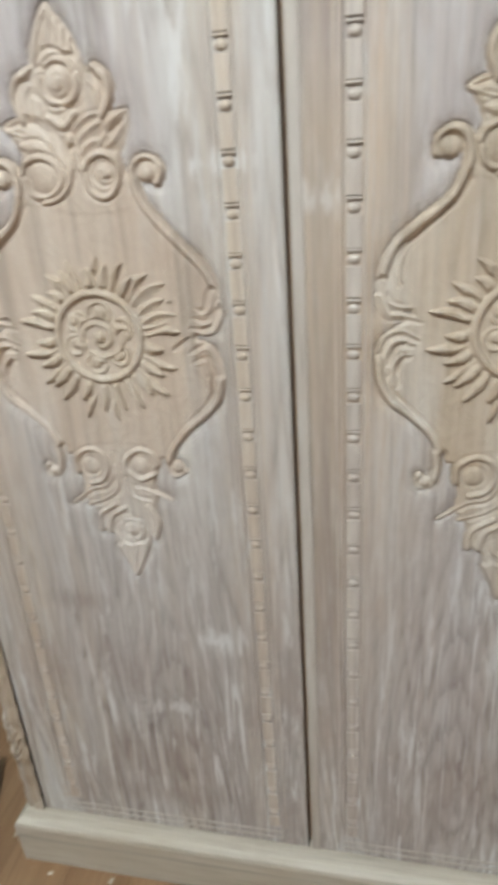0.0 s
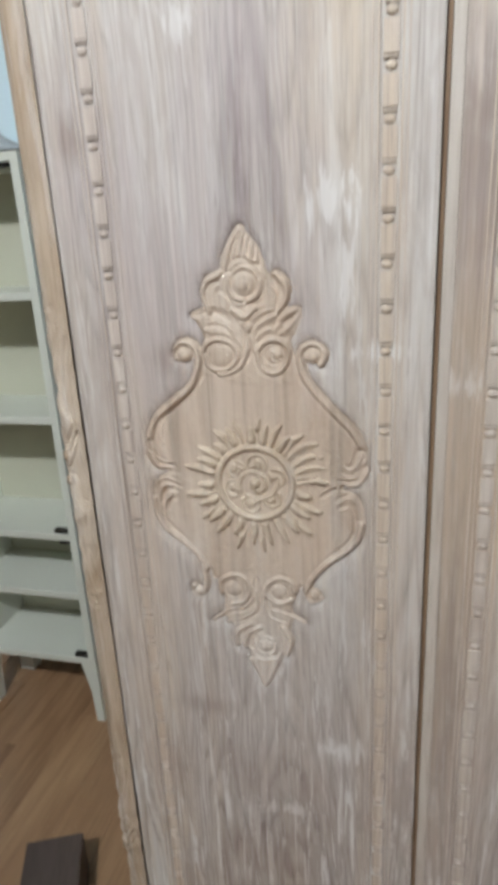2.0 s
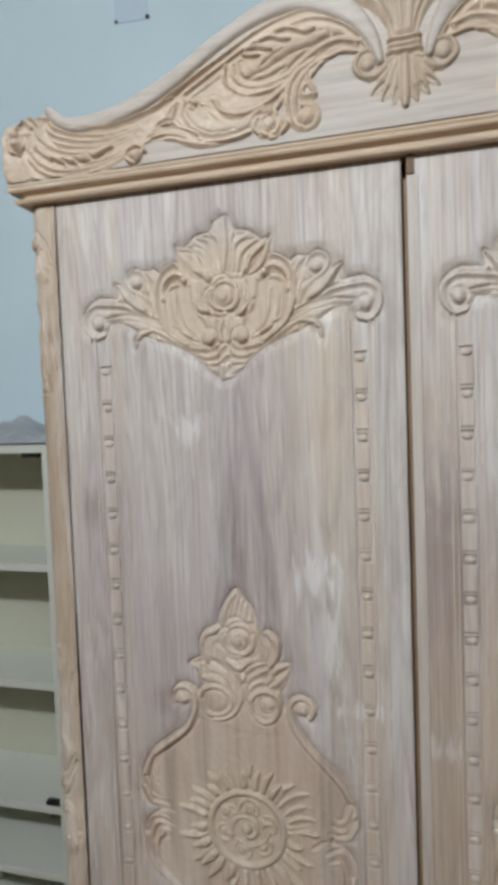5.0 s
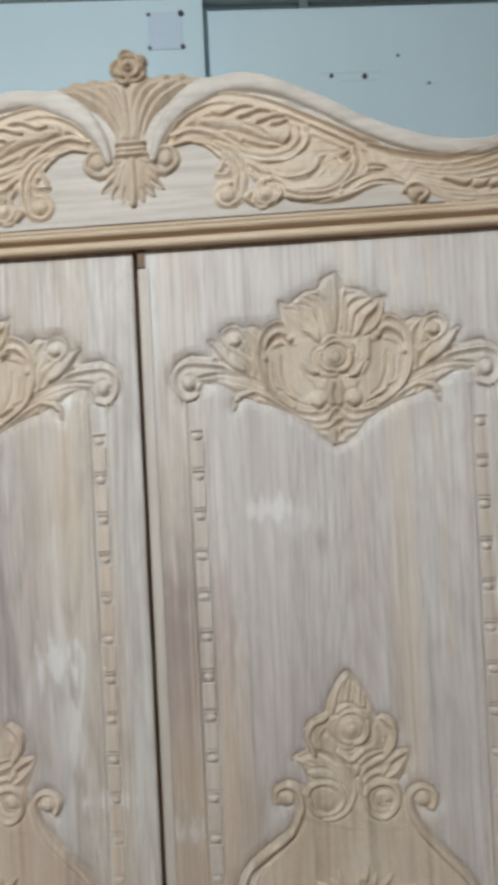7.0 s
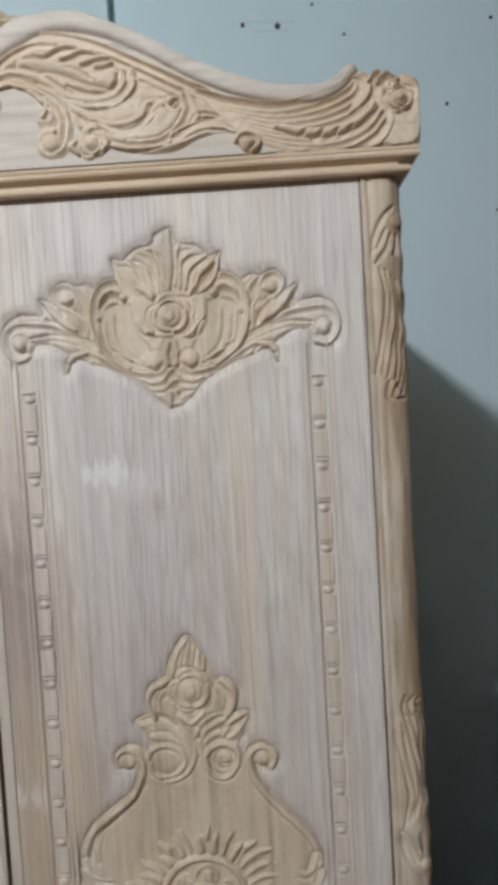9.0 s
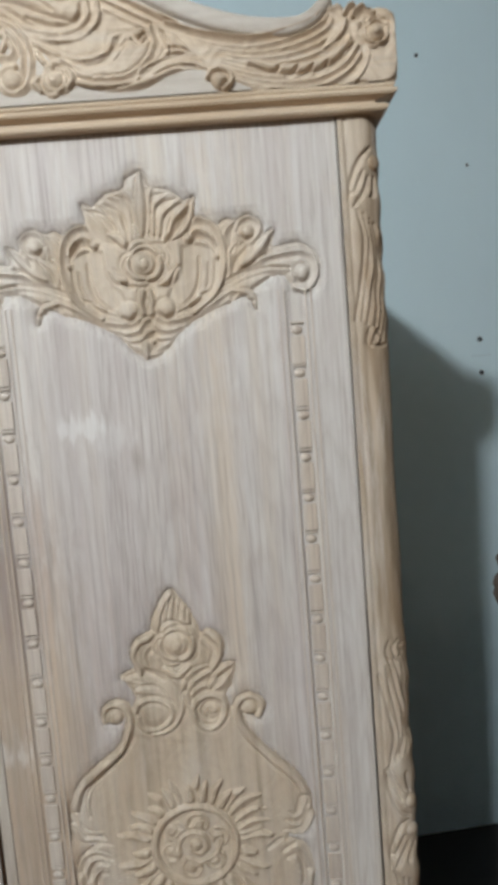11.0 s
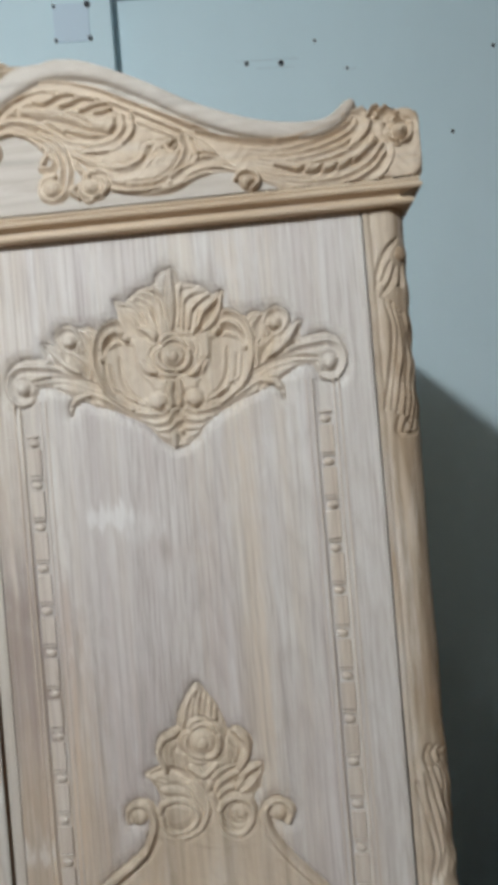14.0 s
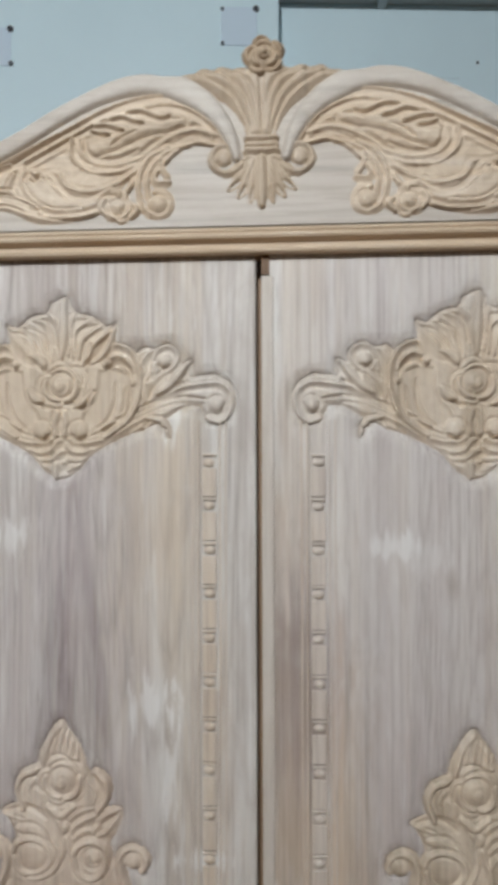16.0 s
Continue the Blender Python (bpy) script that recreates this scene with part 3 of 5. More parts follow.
structure("wall_right", ROOM, 2.3, 2.4, -4.6, 1.6, 0, 2.9, "unseen side wall, kept dark to limit bounce light")
structure("wall_front", ROOM, -3.7, 3.3, -4.7, -4.6, 0, 2.9, "unseen wall behind the camera, kept dark to limit bounce light")
# Ledge reaches far over the floor to keep its bounce light off the wall.
structure("skirting", SKIRT, 0.56, 2.2, -0.95, -0.002, 0, 0.16, "low black ledge along the foot of the wall, deepened to cut floor bounce").matrix_basis = WALL_POSE


def ceiling():
    bm = box(bmesh.new(), -3.6, 3.2, -4.6, 1.6, 2.9, 2.96)
    rows = [1.12 - 0.6 * k for k in range(10)]
    columns = [-0.387 - 0.66 * k for k in range(1, 5)] + [-0.387, 0.285] + [0.285 + 0.66 * k for k in range(1, 5)]
    columns.sort()
    for a, b in zip(columns, columns[1:]):
        for c, d in zip(rows, rows[1:]):
            box(bm, a + 0.004, b - 0.004, d + 0.004, c - 0.004, CEIL + 0.012, CEIL + 0.024)
    ob = part("ceiling", bm, CEILING)
    tagged(ob, "suspended ceiling of grey mineral tiles", "ceiling", kind="structure")
    for x in columns:
        slab("ceiling_bar", TBAR, ob, x - 0.012, x + 0.012, -4.5, 1.3, CEIL, CEIL + 0.011)
    for r in rows:
        slab("ceiling_bar", TBAR, ob, -3.6, 3.2, r - 0.012, r + 0.012, CEIL - 0.001, CEIL + 0.0105)
    trim = slab("ceiling_trim", TBAR, ob, -3.6, 3.4, -0.085, -0.0555, CEIL - 0.003, CEIL + 0.03)
    trim.matrix_basis = WALL_POSE


ceiling()


def lamp_holder(x, y):
    thing = new("unseen_bulb_holder")
    thing.location = (x, y, CEIL)
    tagged(thing, "unseen ceiling bulb holder, one for the key and one for the added fill", "lamp", "ceiling lamps")
    part("rose", lathe(bmesh.new(), [(0.04, -0.018), (0.05, -0.004), (0.05, 0.0)]), TBAR, thing)
    part("holder", lathe(bmesh.new(), [(0.014, -0.05), (0.018, -0.045), (0.018, -0.018)]), TBAR, thing)


# Holders out of view; the second only accompanies the added fill light.
for lx, ly, radius, power, color in KEY_AND_FILL:
    lamp_holder(lx, ly)

# ---------- wardrobe ----------
wardrobe = tagged(new("wardrobe"), "unfinished teak two-door wardrobe with carved flowers and an arched crest", "wardrobe")
DOOR_BOTTOM, DOOR_TOP = 0.108, 1.8405

part("plinth", sweep(bmesh.new(), 0.506, -0.006, 0.5, [(0.0, 0.0), (0.022, 0.0), (0.024, 0.088), (0.022, 0.095), (0.013, 0.1025), (0.0, 0.104)]), PLINTH, wardrobe, "pale raw wood base moulding")
for s in (-1, 1):
    slab("side_panel", CARCASS, wardrobe, min(s * 0.50, s * 0.518), max(s * 0.50, s * 0.518), 0.05, 0.5, 0.1, 1.86)
slab("back_panel", CARCASS, wardrobe, -0.5, 0.5, 0.487, 0.4995, 0.1, 1.86)
slab("top_panel", CARCASS, wardrobe, -0.5, 0.5, 0.026, 0.487, 1.843, 1.86)
slab("bottom_panel", CARCASS, wardrobe, -0.5, 0.5, 0.026, 0.487, 0.085, 0.105)
slab("partition", CARCASS, wardrobe, -0.02, 0.012, 0.026, 0.486, 0.106, 1.8425)


def carved_spray():
    """The spray of leaves round a rose at the head of a door."""
    r = Relief(-212, 212, -122, 118, 1.1)
    half = [(6, 106), (11, 98), (16, 87), (38, 81), (53, 69), (66, 72), (57, 47), (73, 49), (88, 37), (100, 44), (113, 42), (126, 47), (140, 35), (144, 24), (156, 29), (153, 10)]
    half += [(169, 10), (186, 10), (202, -1), (207, -22), (196, -41), (182, -44), (170, -32), (165, -22), (149, -25), (124, -39), (101, -51), (74, -60), (44, -76), (34, -84), (21, -99), (6, -109)]
    r.ground(half + [(-x, z) for x, z in half[:0:-1]], 2.6)
    # heart-shaped hollows on both sides of the rose
    for flip in (1, -1):
        r.hollow([(flip * x, z) for x, z in [(45, 18), (64, 20), (82, 12), (87, -11), (75, -37), (49, -52), (28, -48), (26, -34), (41, -12)]], 2.2)
    # lower strand and the tail that curls to the outer scroll
    r.stroke([(8, -66), (27, -71), (46, -68), (74, -56), (101, -40), (118, -36)], (5, 3), 5.6, mirror=True, cove=-1)
    r.stroke([(103, -39), (118, -42), (126, -50), (130, -63)], (4.5, 1.0), 3.6, mirror=True, belly=True)
    for line in ([(99, -49), (107, -43)], [(106, -51), (120, -46)], [(114, -54), (128, -52)]):
        r.cut(line, 3.5, 3.0, -1, mirror=True)
    r.stroke([(64, -44), (91, -26), (116, -13), (144, -6), (172, -2), (188, -2), (200, -12), (200, -29), (190, -41), (178, -39)], (4, 5), 6.2, mirror=True, cove=-1)
    r.stroke([(53, -52), (89, -36), (115, -25), (144, -19), (168, -21)], (5, 3.5), 5.6, mirror=True, cove=-1)
    r.cut([(64, -41), (89, -34), (115, -23), (144, -16), (172, -18)], 6.5, 3.4, -1, mirror=True)
    r.cut([(82, -29), (109, -11), (136, -2), (152, 4)], 5.5, 3.2, -1, mirror=True)
    r.boss(186, -24, 10.5, 5.6, mirror=True)
    r.cut([(178, -29), (182, -34), (190, -32), (196, -22)], 3.0, 2.4, 1, mirror=True)
    # bud, pointed leaf and blades between heart and tail
    r.stroke([(104, -12), (116, 6), (132, 21), (138, 34), (130, 42), (120, 40), (113, 31)], (5, 4), 5.4, mirror=True, cove=1)
    r.boss(124, 27, 9.5, 5.2, mirror=True)
    r.cut([(116, 24), (122, 19), (130, 22)], 3.2, 2.6, 1, mirror=True)
    r.stroke([(112, -12), (132, 5), (155, 27)], (8, 1.2), 4.6, mirror=True, belly=True, lean=0.4)
    r.cut([(145, 0), (150, 12), (153, 25)], 4.0, 2.8, -1, mirror=True)
    r.cut([(128, 3), (134, 15)], 3.0, 2.2, -1, mirror=True)
    r.stroke([(96, -20), (97, 8), (102, 28), (111, 40)], (7, 2), 5.2, mirror=True, belly=True, cove=-1)
    r.stroke([(102, -19), (105, 1), (112, 17)], (5.5, 1.5), 5.0, mirror=True, belly=True, cove=-1)
    for line, w in (([(103, 3), (109, 14)], 3.0), ([(106, -15), (111, -3), (124, 12)], 4.0), ([(91, -14), (94, 6), (91, 24)], 3.5)):
        r.cut(line, w, 2.8, -1, mirror=True)
    # hook and long blades round the heart
    r.stroke([(53, 25), (53, 37), (68, 44), (85, 35), (93, 11), (91, -14), (79, -39), (54, -58)], (5, 5), 6.6, mirror=True, cove=-1)
    r.stroke([(57, 20), (60, 29), (70, 32), (81, 23), (85, 2)], (3.5, 4), 5.4, mirror=True, cove=-1)
    r.boss(55, 24, 5.5, 5.6, mirror=True)
    r.cut([(58, 20), (68, 24), (81, 17), (86, 6)], 7.0, 4.4, -1, mirror=True)
    for line in ([(66, 4), (64, -23), (55, -42), (39, -54)], [(77, -4), (74, -31), (60, -49), (35, -61)], [(85, -2), (82, -26), (72, -44)]):
        r.cut(line, 4.0, 2.4, 1, mirror=True)
    # nested hooks under the rose
    r.stroke([(4, -33), (7, -49), (2, -67)], (5, 4), 5.0, mirror=True)
    r.boss(22, -53, 12, 5.6, mirror=True)
    r.cut([(14, -58), (21, -65), (31, -60)], 3.5, 2.8, 1, mirror=True)
    for line in ([(1, -69), (12, -80), (27, -82), (36, -77)], [(-2, -82), (10, -90), (25, -90)], [(-3, -95), (6, -101), (14, -100)]):
        r.stroke(line, (5.5, 2), 5.2, mirror=True, cove=-1)
    r.stroke([(-5, -94), (-5, -109)], (5, 3), 4.4)
    # fan of fronds above the rose
    fronds = [[(33, 25), (51, 45), (64, 70)], [(26, 27), (34, 50), (62, 67)], [(19, 28), (22, 56), (49, 71)], [(13, 30), (13, 65), (36, 78)], [(7, 32), (8, 70), (17, 86)]]
    for k, line in enumerate(fronds):
        r.stroke(line, (9 - k * 0.5, 1.6), 5.6, belly=True, cove=1)
        r.stroke([(-x, z) for x, z in line], (8.5 - k * 0.5, 1.6), 4.6, belly=True, cove=1)
    r.cut([(28, 21), (46, 39), (58, 58), (64, 71)], 6.0, 3.6, -1)
    r.cut([(32, 33), (37, 50)], 3.0, 2.4, -1)
    for line in ([(-55, 64), (-39, 57), (-28, 37)], [(-40, 69), (-24, 61), (-17, 40)], [(-24, 79), (-11, 70), (-7, 46)]):
        r.cut(line, 5.0, 2.8, -1)
    r.stroke([(2, 32), (3, 69), (5, 102)], (7, 2.5), 5.0, belly=True)
    # sepals and rose
    for line in ([(16, -22), (30, -20), (42, -4)], [(-17, 19), (-24, 29), (-38, 36)], [(-21, -20), (-32, -14), (-39, -4)], [(16, 20), (25, 10), (28, -7)]):
        r.stroke(line, (6.5, 1.5), 5.4, belly=True)
    r.cut([(16, -28), (29, -26), (37, -12), (42, -6)], 4.0, 3.4, -1)
    r.cut([(-26, -21), (-17, -27), (-7, -25)], 4.0, 3.2, -1)
    r.open_rose(1, 0, 27, 7.4)
    return r.wobble(0.2)


def carved_border():
    """The frame of scrolls and leaves round the sun, with its low field."""
    r = Relief(-172, 172, -362, 346, 1.2)
    field = [(-63, 157), (-72, 138), (-106, 109), (-131, 87), (-141, 64), (-141, 36), (-115, 18), (-145, -4), (-148, -33), (-137, -63), (-100, -103), (-75, -139)]
    field += [(-69, -155), (-34, -142), (33, -141), (65, -160)] + [(77, -144), (98, -110), (129, -78), (137, -50), (131, -12), (117, -3), (140, 20), (141, 52), (128, 76), (100, 105), (77, 134), (69, 157), (32, 151), (-40, 152)]
    r.ground(field, 2.6)
    # field behind the leaves, above and below
    r.ground([(-67, 149), (-62, 185), (-59, 202), (-71, 225), (-70, 230), (-56, 234), (-57, 259), (-47, 272), (-33, 277), (26, 274), (41, 274), (53, 261), (48, 236), (68, 234), (62, 210), (53, 194), (56, 179), (72, 142), (2, 134)], 2.9)
    r.ground([(-76, -132), (-57, -177), (-58, -216), (-46, -231), (-38, -264), (-24, -274), (-14, -312), (-1, -339), (13, -314), (25, -280), (35, -272), (38, -242), (45, -212), (44, -192), (53, -166), (70, -124), (1, -116)], 2.2)
    # side strands with their end scrolls
    r.stroke([(-98, 174), (-96, 187), (-84, 194), (-72, 187), (-68, 171), (-73, 150), (-84, 132), (-113, 110), (-134, 91), (-146, 68), (-149, 48)], (5, 6), 6.4)
    r.stroke([(92, 165), (97, 177), (86, 187), (73, 186), (66, 174), (69, 154), (80, 134), (107, 103), (131, 78), (144, 53), (145, 31)], (5, 6), 6.0)
    r.boss(-87, 178, 10.5, 5.4)
    r.boss(82, 175, 10.5, 5.4)
    r.stroke([(-129, 51), (-132, 69), (-126, 86), (-113, 96)], (4.5, 1.5), 4.4, belly=True)
    r.cut([(-131, 47), (-133, 66), (-127, 84), (-110, 101), (-79, 130), (-67, 157)], 4.0, 2.6, -1)
    # leaves curling in at the waist
    for line in ([(-149, 51), (-145, 34), (-133, 26), (-117, 25)], [(-152, 36), (-142, 18), (-125, 16), (-107, 11)], [(144, 36), (139, 18), (128, 14), (118, 18)], [(148, 24), (140, 7), (128, 3), (115, 7)], [(141, 46), (135, 30), (127, 25), (122, 29)]):
        r.stroke(line, (5.5, 2), 5.2, cove=-1)
    for line in ([(-110, -8), (-127, -1), (-144, -8), (-150, -32), (-148, -54)], [(-116, -14), (-131, -12), (-139, -24), (-141, -46)], [(-119, -27), (-127, -30), (-132, -41), (-132, -58)], [(114, -21), (131, -14), (141, -31), (143, -57)], [(117, -33), (128, -30), (133, -45), (133, -63)]):
        r.stroke(line, (3.5, 5), 5.4, cove=1)
    r.cut([(-122, -25), (-129, -35), (-131, -48)], 5.0, 3.4, -1)
    r.cut([(-119, -11), (-134, -18), (-141, -38)], 4.0, 3.0, -1)
    r.cut([(128, -30), (135, -47), (134, -67), (124, -85)], 4.0, 2.8, 1)
    r.cut([(90, -18), (98, -12), (111, -3)], 4.0, 3.2, -1)
    r.stroke([(-150, -30), (-148, -55), (-136, -78), (-115, -94), (-93, -115), (-81, -136)] + [(-84, -142), (-82, -161), (-88, -180), (-101, -184), (-102, -170)], (5.5, 4.5), 5.8)
    r.stroke([(143, -54), (138, -77), (121, -96), (96, -117), (77, -140)] + [(71, -152), (68, -167), (74, -179), (86, -174)], (5.5, 4.5), 5.8)
    r.boss(-95, -179, 7, 4.6)
    r.boss(78, -169, 9, 4.6)
    # leaves between the upper scrolls and the rose
    r.stroke([(-70, 228), (-43, 225), (-19, 211), (-5, 188)], (11, 5), 4.6, belly=True, cove=1)
    r.stroke([(-57, 209), (-35, 205), (-19, 192)], (8, 3), 4.2, belly=True)
    r.cut([(-70, 227), (-44, 231), (-22, 219)], 4.0, 2.6, -1)
    r.cut([(-61, 223), (-46, 219)], 2.5, 1.8, 1)
    for line, w in (([(3, 203), (10, 219), (27, 230), (40, 233)], 5.5), ([(5, 197), (17, 211), (38, 223), (51, 228)], 6.0), ([(9, 191), (22, 202), (42, 208), (54, 216)], 6.0), ([(35, 203), (49, 220), (67, 234)], 7.5), ([(38, 199), (53, 205), (64, 223)], 6.0)):
        r.stroke(line, (w, 1.4), 5.4, belly=True, cove=-1)
    r.cut([(32, 210), (43, 220)], 3.0, 2.4, -1)
    r.cut([(44, 214), (62, 226)], 3.0, 2.4, -1)
    # upper scrolls
    r.boss(-38, 178, 20, 4.6)
    r.stroke([(-60, 182), (-55, 192), (-37, 197), (-19, 188), (-15, 172), (-26, 159), (-40, 155), (-54, 162), (-58, 176)], (4, 4), 5.6)
    r.stroke([(2, 213), (-1, 185), (-10, 164), (-26, 153), (-42, 151)], (4.5, 2.5), 5.6)
    r.boss(34, 176, 11.5, 5.0)
    r.cut([(31, 180), (33, 171), (42, 172)], 3.0, 2.2, 1)
    r.stroke([(4, 200), (10, 181), (19, 191), (35, 196), (50, 187), (51, 170), (41, 156), (28, 153), (16, 161), (12, 177)], (4, 4), 5.6)
    # pointed leaf, sepals and rose at the head
    r.ground([(-29, 276), (-30, 294), (-20, 316), (-5, 335), (5, 323), (17, 307), (25, 284), (24, 272)], 4.4)
    for line in ([(-19, 277), (-16, 302), (-9, 321)], [(-11, 293), (-7, 315), (-3, 326)], [(-3, 297), (2, 323)], [(5, 297), (7, 317)], [(13, 293), (13, 309)], [(20, 282), (18, 300)]):
        r.cut(line, 3.6, 3.0, 1)
    for line in ([(-32, 277), (-49, 270), (-56, 253), (-49, 231)], [(38, 274), (50, 264), (50, 245), (40, 230)]):
        r.stroke(line, (6, 3), 5.4)
    for line in ([(32, 266), (40, 254), (36, 237)], [(-30, 265), (-40, 255), (-38, 238)]):
        r.stroke(line, (5.5, 2), 4.8, cove=1)
    r.stroke([(-17, 234), (-4, 224), (11, 235)], (5.5, 4), 5.0)
    r.open_rose(-2, 265, 29, 7.2)
    # lower scrolls, leaves and rose
    for line in ([(-9, -154), (-11, -182), (-24, -201), (-46, -207), (-76, -228)], [(-5, -172), (-6, -201), (-24, -218), (-53, -229)], [(5, -171), (9, -197), (31, -202), (64, -216)], [(6, -190), (13, -212), (33, -219)]):
        r.stroke(line, (4.5, 3), 4.8, cove=1)
    r.boss(-41, -170, 13, 4.0)
    r.stroke([(-60, -178), (-59, -158), (-41, -146), (-23, -152), (-17, -171), (-26, -189), (-44, -195)], (4, 4), 5.0)
    r.boss(27, -169, 13, 4.0)
    r.stroke([(45, -180), (25, -188), (8, -174), (11, -157), (28, -146), (44, -151), (50, -167)], (4, 4), 5.0)
    r.ground([(-25, -291), (-10, -322), (-1, -342), (13, -320), (28, -279), (3, -269)], 3.6)
    for line in ([(-6, -292), (-4, -329)], [(10, -290), (4, -326)]):
        r.cut(line, 3.0, 1.8, 1)
    for line in ([(-41, -266), (-38, -242), (-14, -225)], [(30, -228), (41, -250), (35, -276)], [(-29, -267), (-22, -244), (-3, -231)]):
        r.stroke(line, (4.5, 4), 4.8)
    r.open_rose(3, -263, 22, 5.6)
    return r.wobble(0.2)


def carved_sun():
    """The sun: a ring round a whorl of petals, in a wreath of flame-like leaves."""
    r = Relief(-124, 124, -130, 122, 1.1)
    rng = random.Random(5)
    n = 34
    for ring in (0, 1):
        for k in range(ring, n, 2):
            a = 2 * math.pi * k / n + rng.uniform(-0.04, 0.04)
            reach = (82 if ring else 97) + 9 * max(0.0, -math.sin(a)) + rng.uniform(-5, 7)
            bend = rng.uniform(-0.05, 0.05) + (0.10 if math.cos(a) * math.sin(a) > 0 else -0.06)
            p = [(q * math.cos(a + b), q * math.sin(a + b)) for q, b in ((52, 0.0), (0.5 * (52 + reach), bend * 0.7), (reach, bend * 0.2))]
            r.stroke(p, (7.4, 0.8), 5.6 + rng.uniform(-0.6, 0.6), belly=True, power=0.7)
            turn = 1 if math.cos(a - 0.6) > 0 else -1
            side = [(x + turn * f * math.sin(a), z - turn * f * math.cos(a)) for (x, z), f in zip(p, (3.0, 5.6, 0.5))]
            r.cut(side, 4.5, 2.4 if math.sin(a) < 0.3 else 1.5, -turn)
            r.groove([p[0], p[1], ((p[1][0] + p[2][0]) / 2, (p[1][1] + p[2][1]) / 2)], 1.6, 1.6)
    # a broader leaf at the upper side
    for p, w in (([(46, 34), (70, 50), (90, 60)], 9), ([(52, 24), (76, 36), (94, 40)], 7), ([(56, 14), (78, 22), (96, 24)], 6)):
        r.stroke(p, (w, 1.4), 5.0, belly=True, cove=-1)
    r.cut([(80, 34), (88, 46), (90, 62)], 4.0, 3.2, 1)
    circle = [(52 * math.cos(2 * math.pi * k / 24), 52 * math.sin(2 * math.pi * k / 24)) for k in range(25)]
    inside = np.hypot(r.x * 1000, r.z * 1000) < 50
    r.h = np.where(inside, 0.0004, r.h)
    # whorl: curled petals that turn about the middle
    for x, z, s, turn in ((-24, 18, 15, 2.6), (4, 28, 16, 1.5), (29, 8, 15, 0.2), (22, -22, 15, -0.9), (-8, -31, 15, -2.0), (-31, -8, 14, 3.3)):
        r.boss(x, z, s, 3.2)
        curl = [(x + s * 0.72 * math.cos(turn + b), z + s * 0.72 * math.sin(turn + b)) for b in (-1.9, -1.2, -0.5, 0.2, 0.9, 1.5)]
        r.stroke(curl, (2.2, 4.2), 4.2, cove=1)
    r.stroke([(-24, -4), (-18, 12), (-2, 18), (14, 10), (16, -6), (4, -15), (-6, -8)], (3, 5), 4.6, cove=1)
    r.stroke([(-12, -16), (4, -22), (22, -14), (30, 2)], (3, 5), 4.2, cove=1)
    r.boss(0, 0, 8, 4.4)
    r.boss(-30, 22, 8, 3.6, 0.3)
    r.stroke(circle, (5.0, 5.0), 4.6)
    return r.wobble(0.2)


SPRAY, BORDER, SUN = carved_spray(), carved_border(), carved_sun()
strip_cache = {}


def bead_strip(door, x):
    """A bead-and-bar strip down a door between two thin fillets."""
    if not strip_cache:
        bar = box(bmesh.new(), -0.0084, 0.0084, 0.0003, 0.0024, -0.0165, 0.0165, 0.0009)
        bead = bmesh.new()
        bmesh.ops.create_uvsphere(bead, u_segments=12, v_segments=8, radius=1.0)
        for v in bead.verts:
            v.co = Vector((v.co.x * 0.0070, v.co.y * 0.0034, v.co.z * 0.0052))
        collar = box(bmesh.new(), -0.0080, 0.0080, -0.0004, 0.0026, -0.0013, 0.0013, 0.0006)
        for name, bm in (("bar", bar), ("bead", bead), ("collar", collar)):
            me = bpy.data.meshes.new(name)
            bm.to_mesh(me)
            bm.free()
            me.polygons.foreach_set("use_smooth", [name == "bead"] * len(me.polygons))
            me.materials.append(STRIP)
            strip_cache[name] = me
    rng = random.Random(int(x * 1000) + 7)
    for k in range(29):
        z = 1.601 - 0.0508 * k
        for piece, dz in (("bead", -0.0022), ("collar", 0.0062)):
            ob = mesh_part(piece, strip_cache[piece], None, door)
            ob.location = (x + rng.uniform(-0.0008, 0.0008), (0.0024 if piece == "bead" else 0.0) + rng.uniform(-0.0004, 0.0004), z + dz + rng.uniform(-0.0008, 0.0008))
        ob = mesh_part("bar", strip_cache["bar"], None, door)
        ob.location = (x, rng.uniform(-0.0002, 0.0004), z - 0.0254)


def edge_ditch(relief, x, z):
    """How near a door's point lies to a carving: 1 at its outline and inside, fading to 0 some ten millimetres off."""
    mask = ((relief.h > -0.0008) | relief.solid).astype(float)
    soft = np.pad(mask, 18)
    for axis in (0, 1):
        for width in (11, 11, 9):
            soft = sum(np.roll(soft, k, axis) for k in range(-(width // 2), width // 2 + 1)) / width
    soft = np.maximum((soft[18:-18, 18:-18] * 1.9).clip(0, 1) ** 0.8, mask)
    i = np.rint((x - relief.x[0, 0]) / (relief.x[1, 0] - relief.x[0, 0])).astype(int)
    k = np.rint((z - relief.z[0, 0]) / (relief.z[0, 1] - relief.z[0, 0])).astype(int)
    ok = (i >= 0) & (i < relief.x.shape[0]) & (k >= 0) & (k < relief.x.shape[1])
    i, k = i.clip(0, relief.x.shape[0] - 1), k.clip(0, relief.x.shape[1] - 1)
    return np.where(ok, soft[i, k], 0.0), np.where(ok, mask[i, k], 0.0)


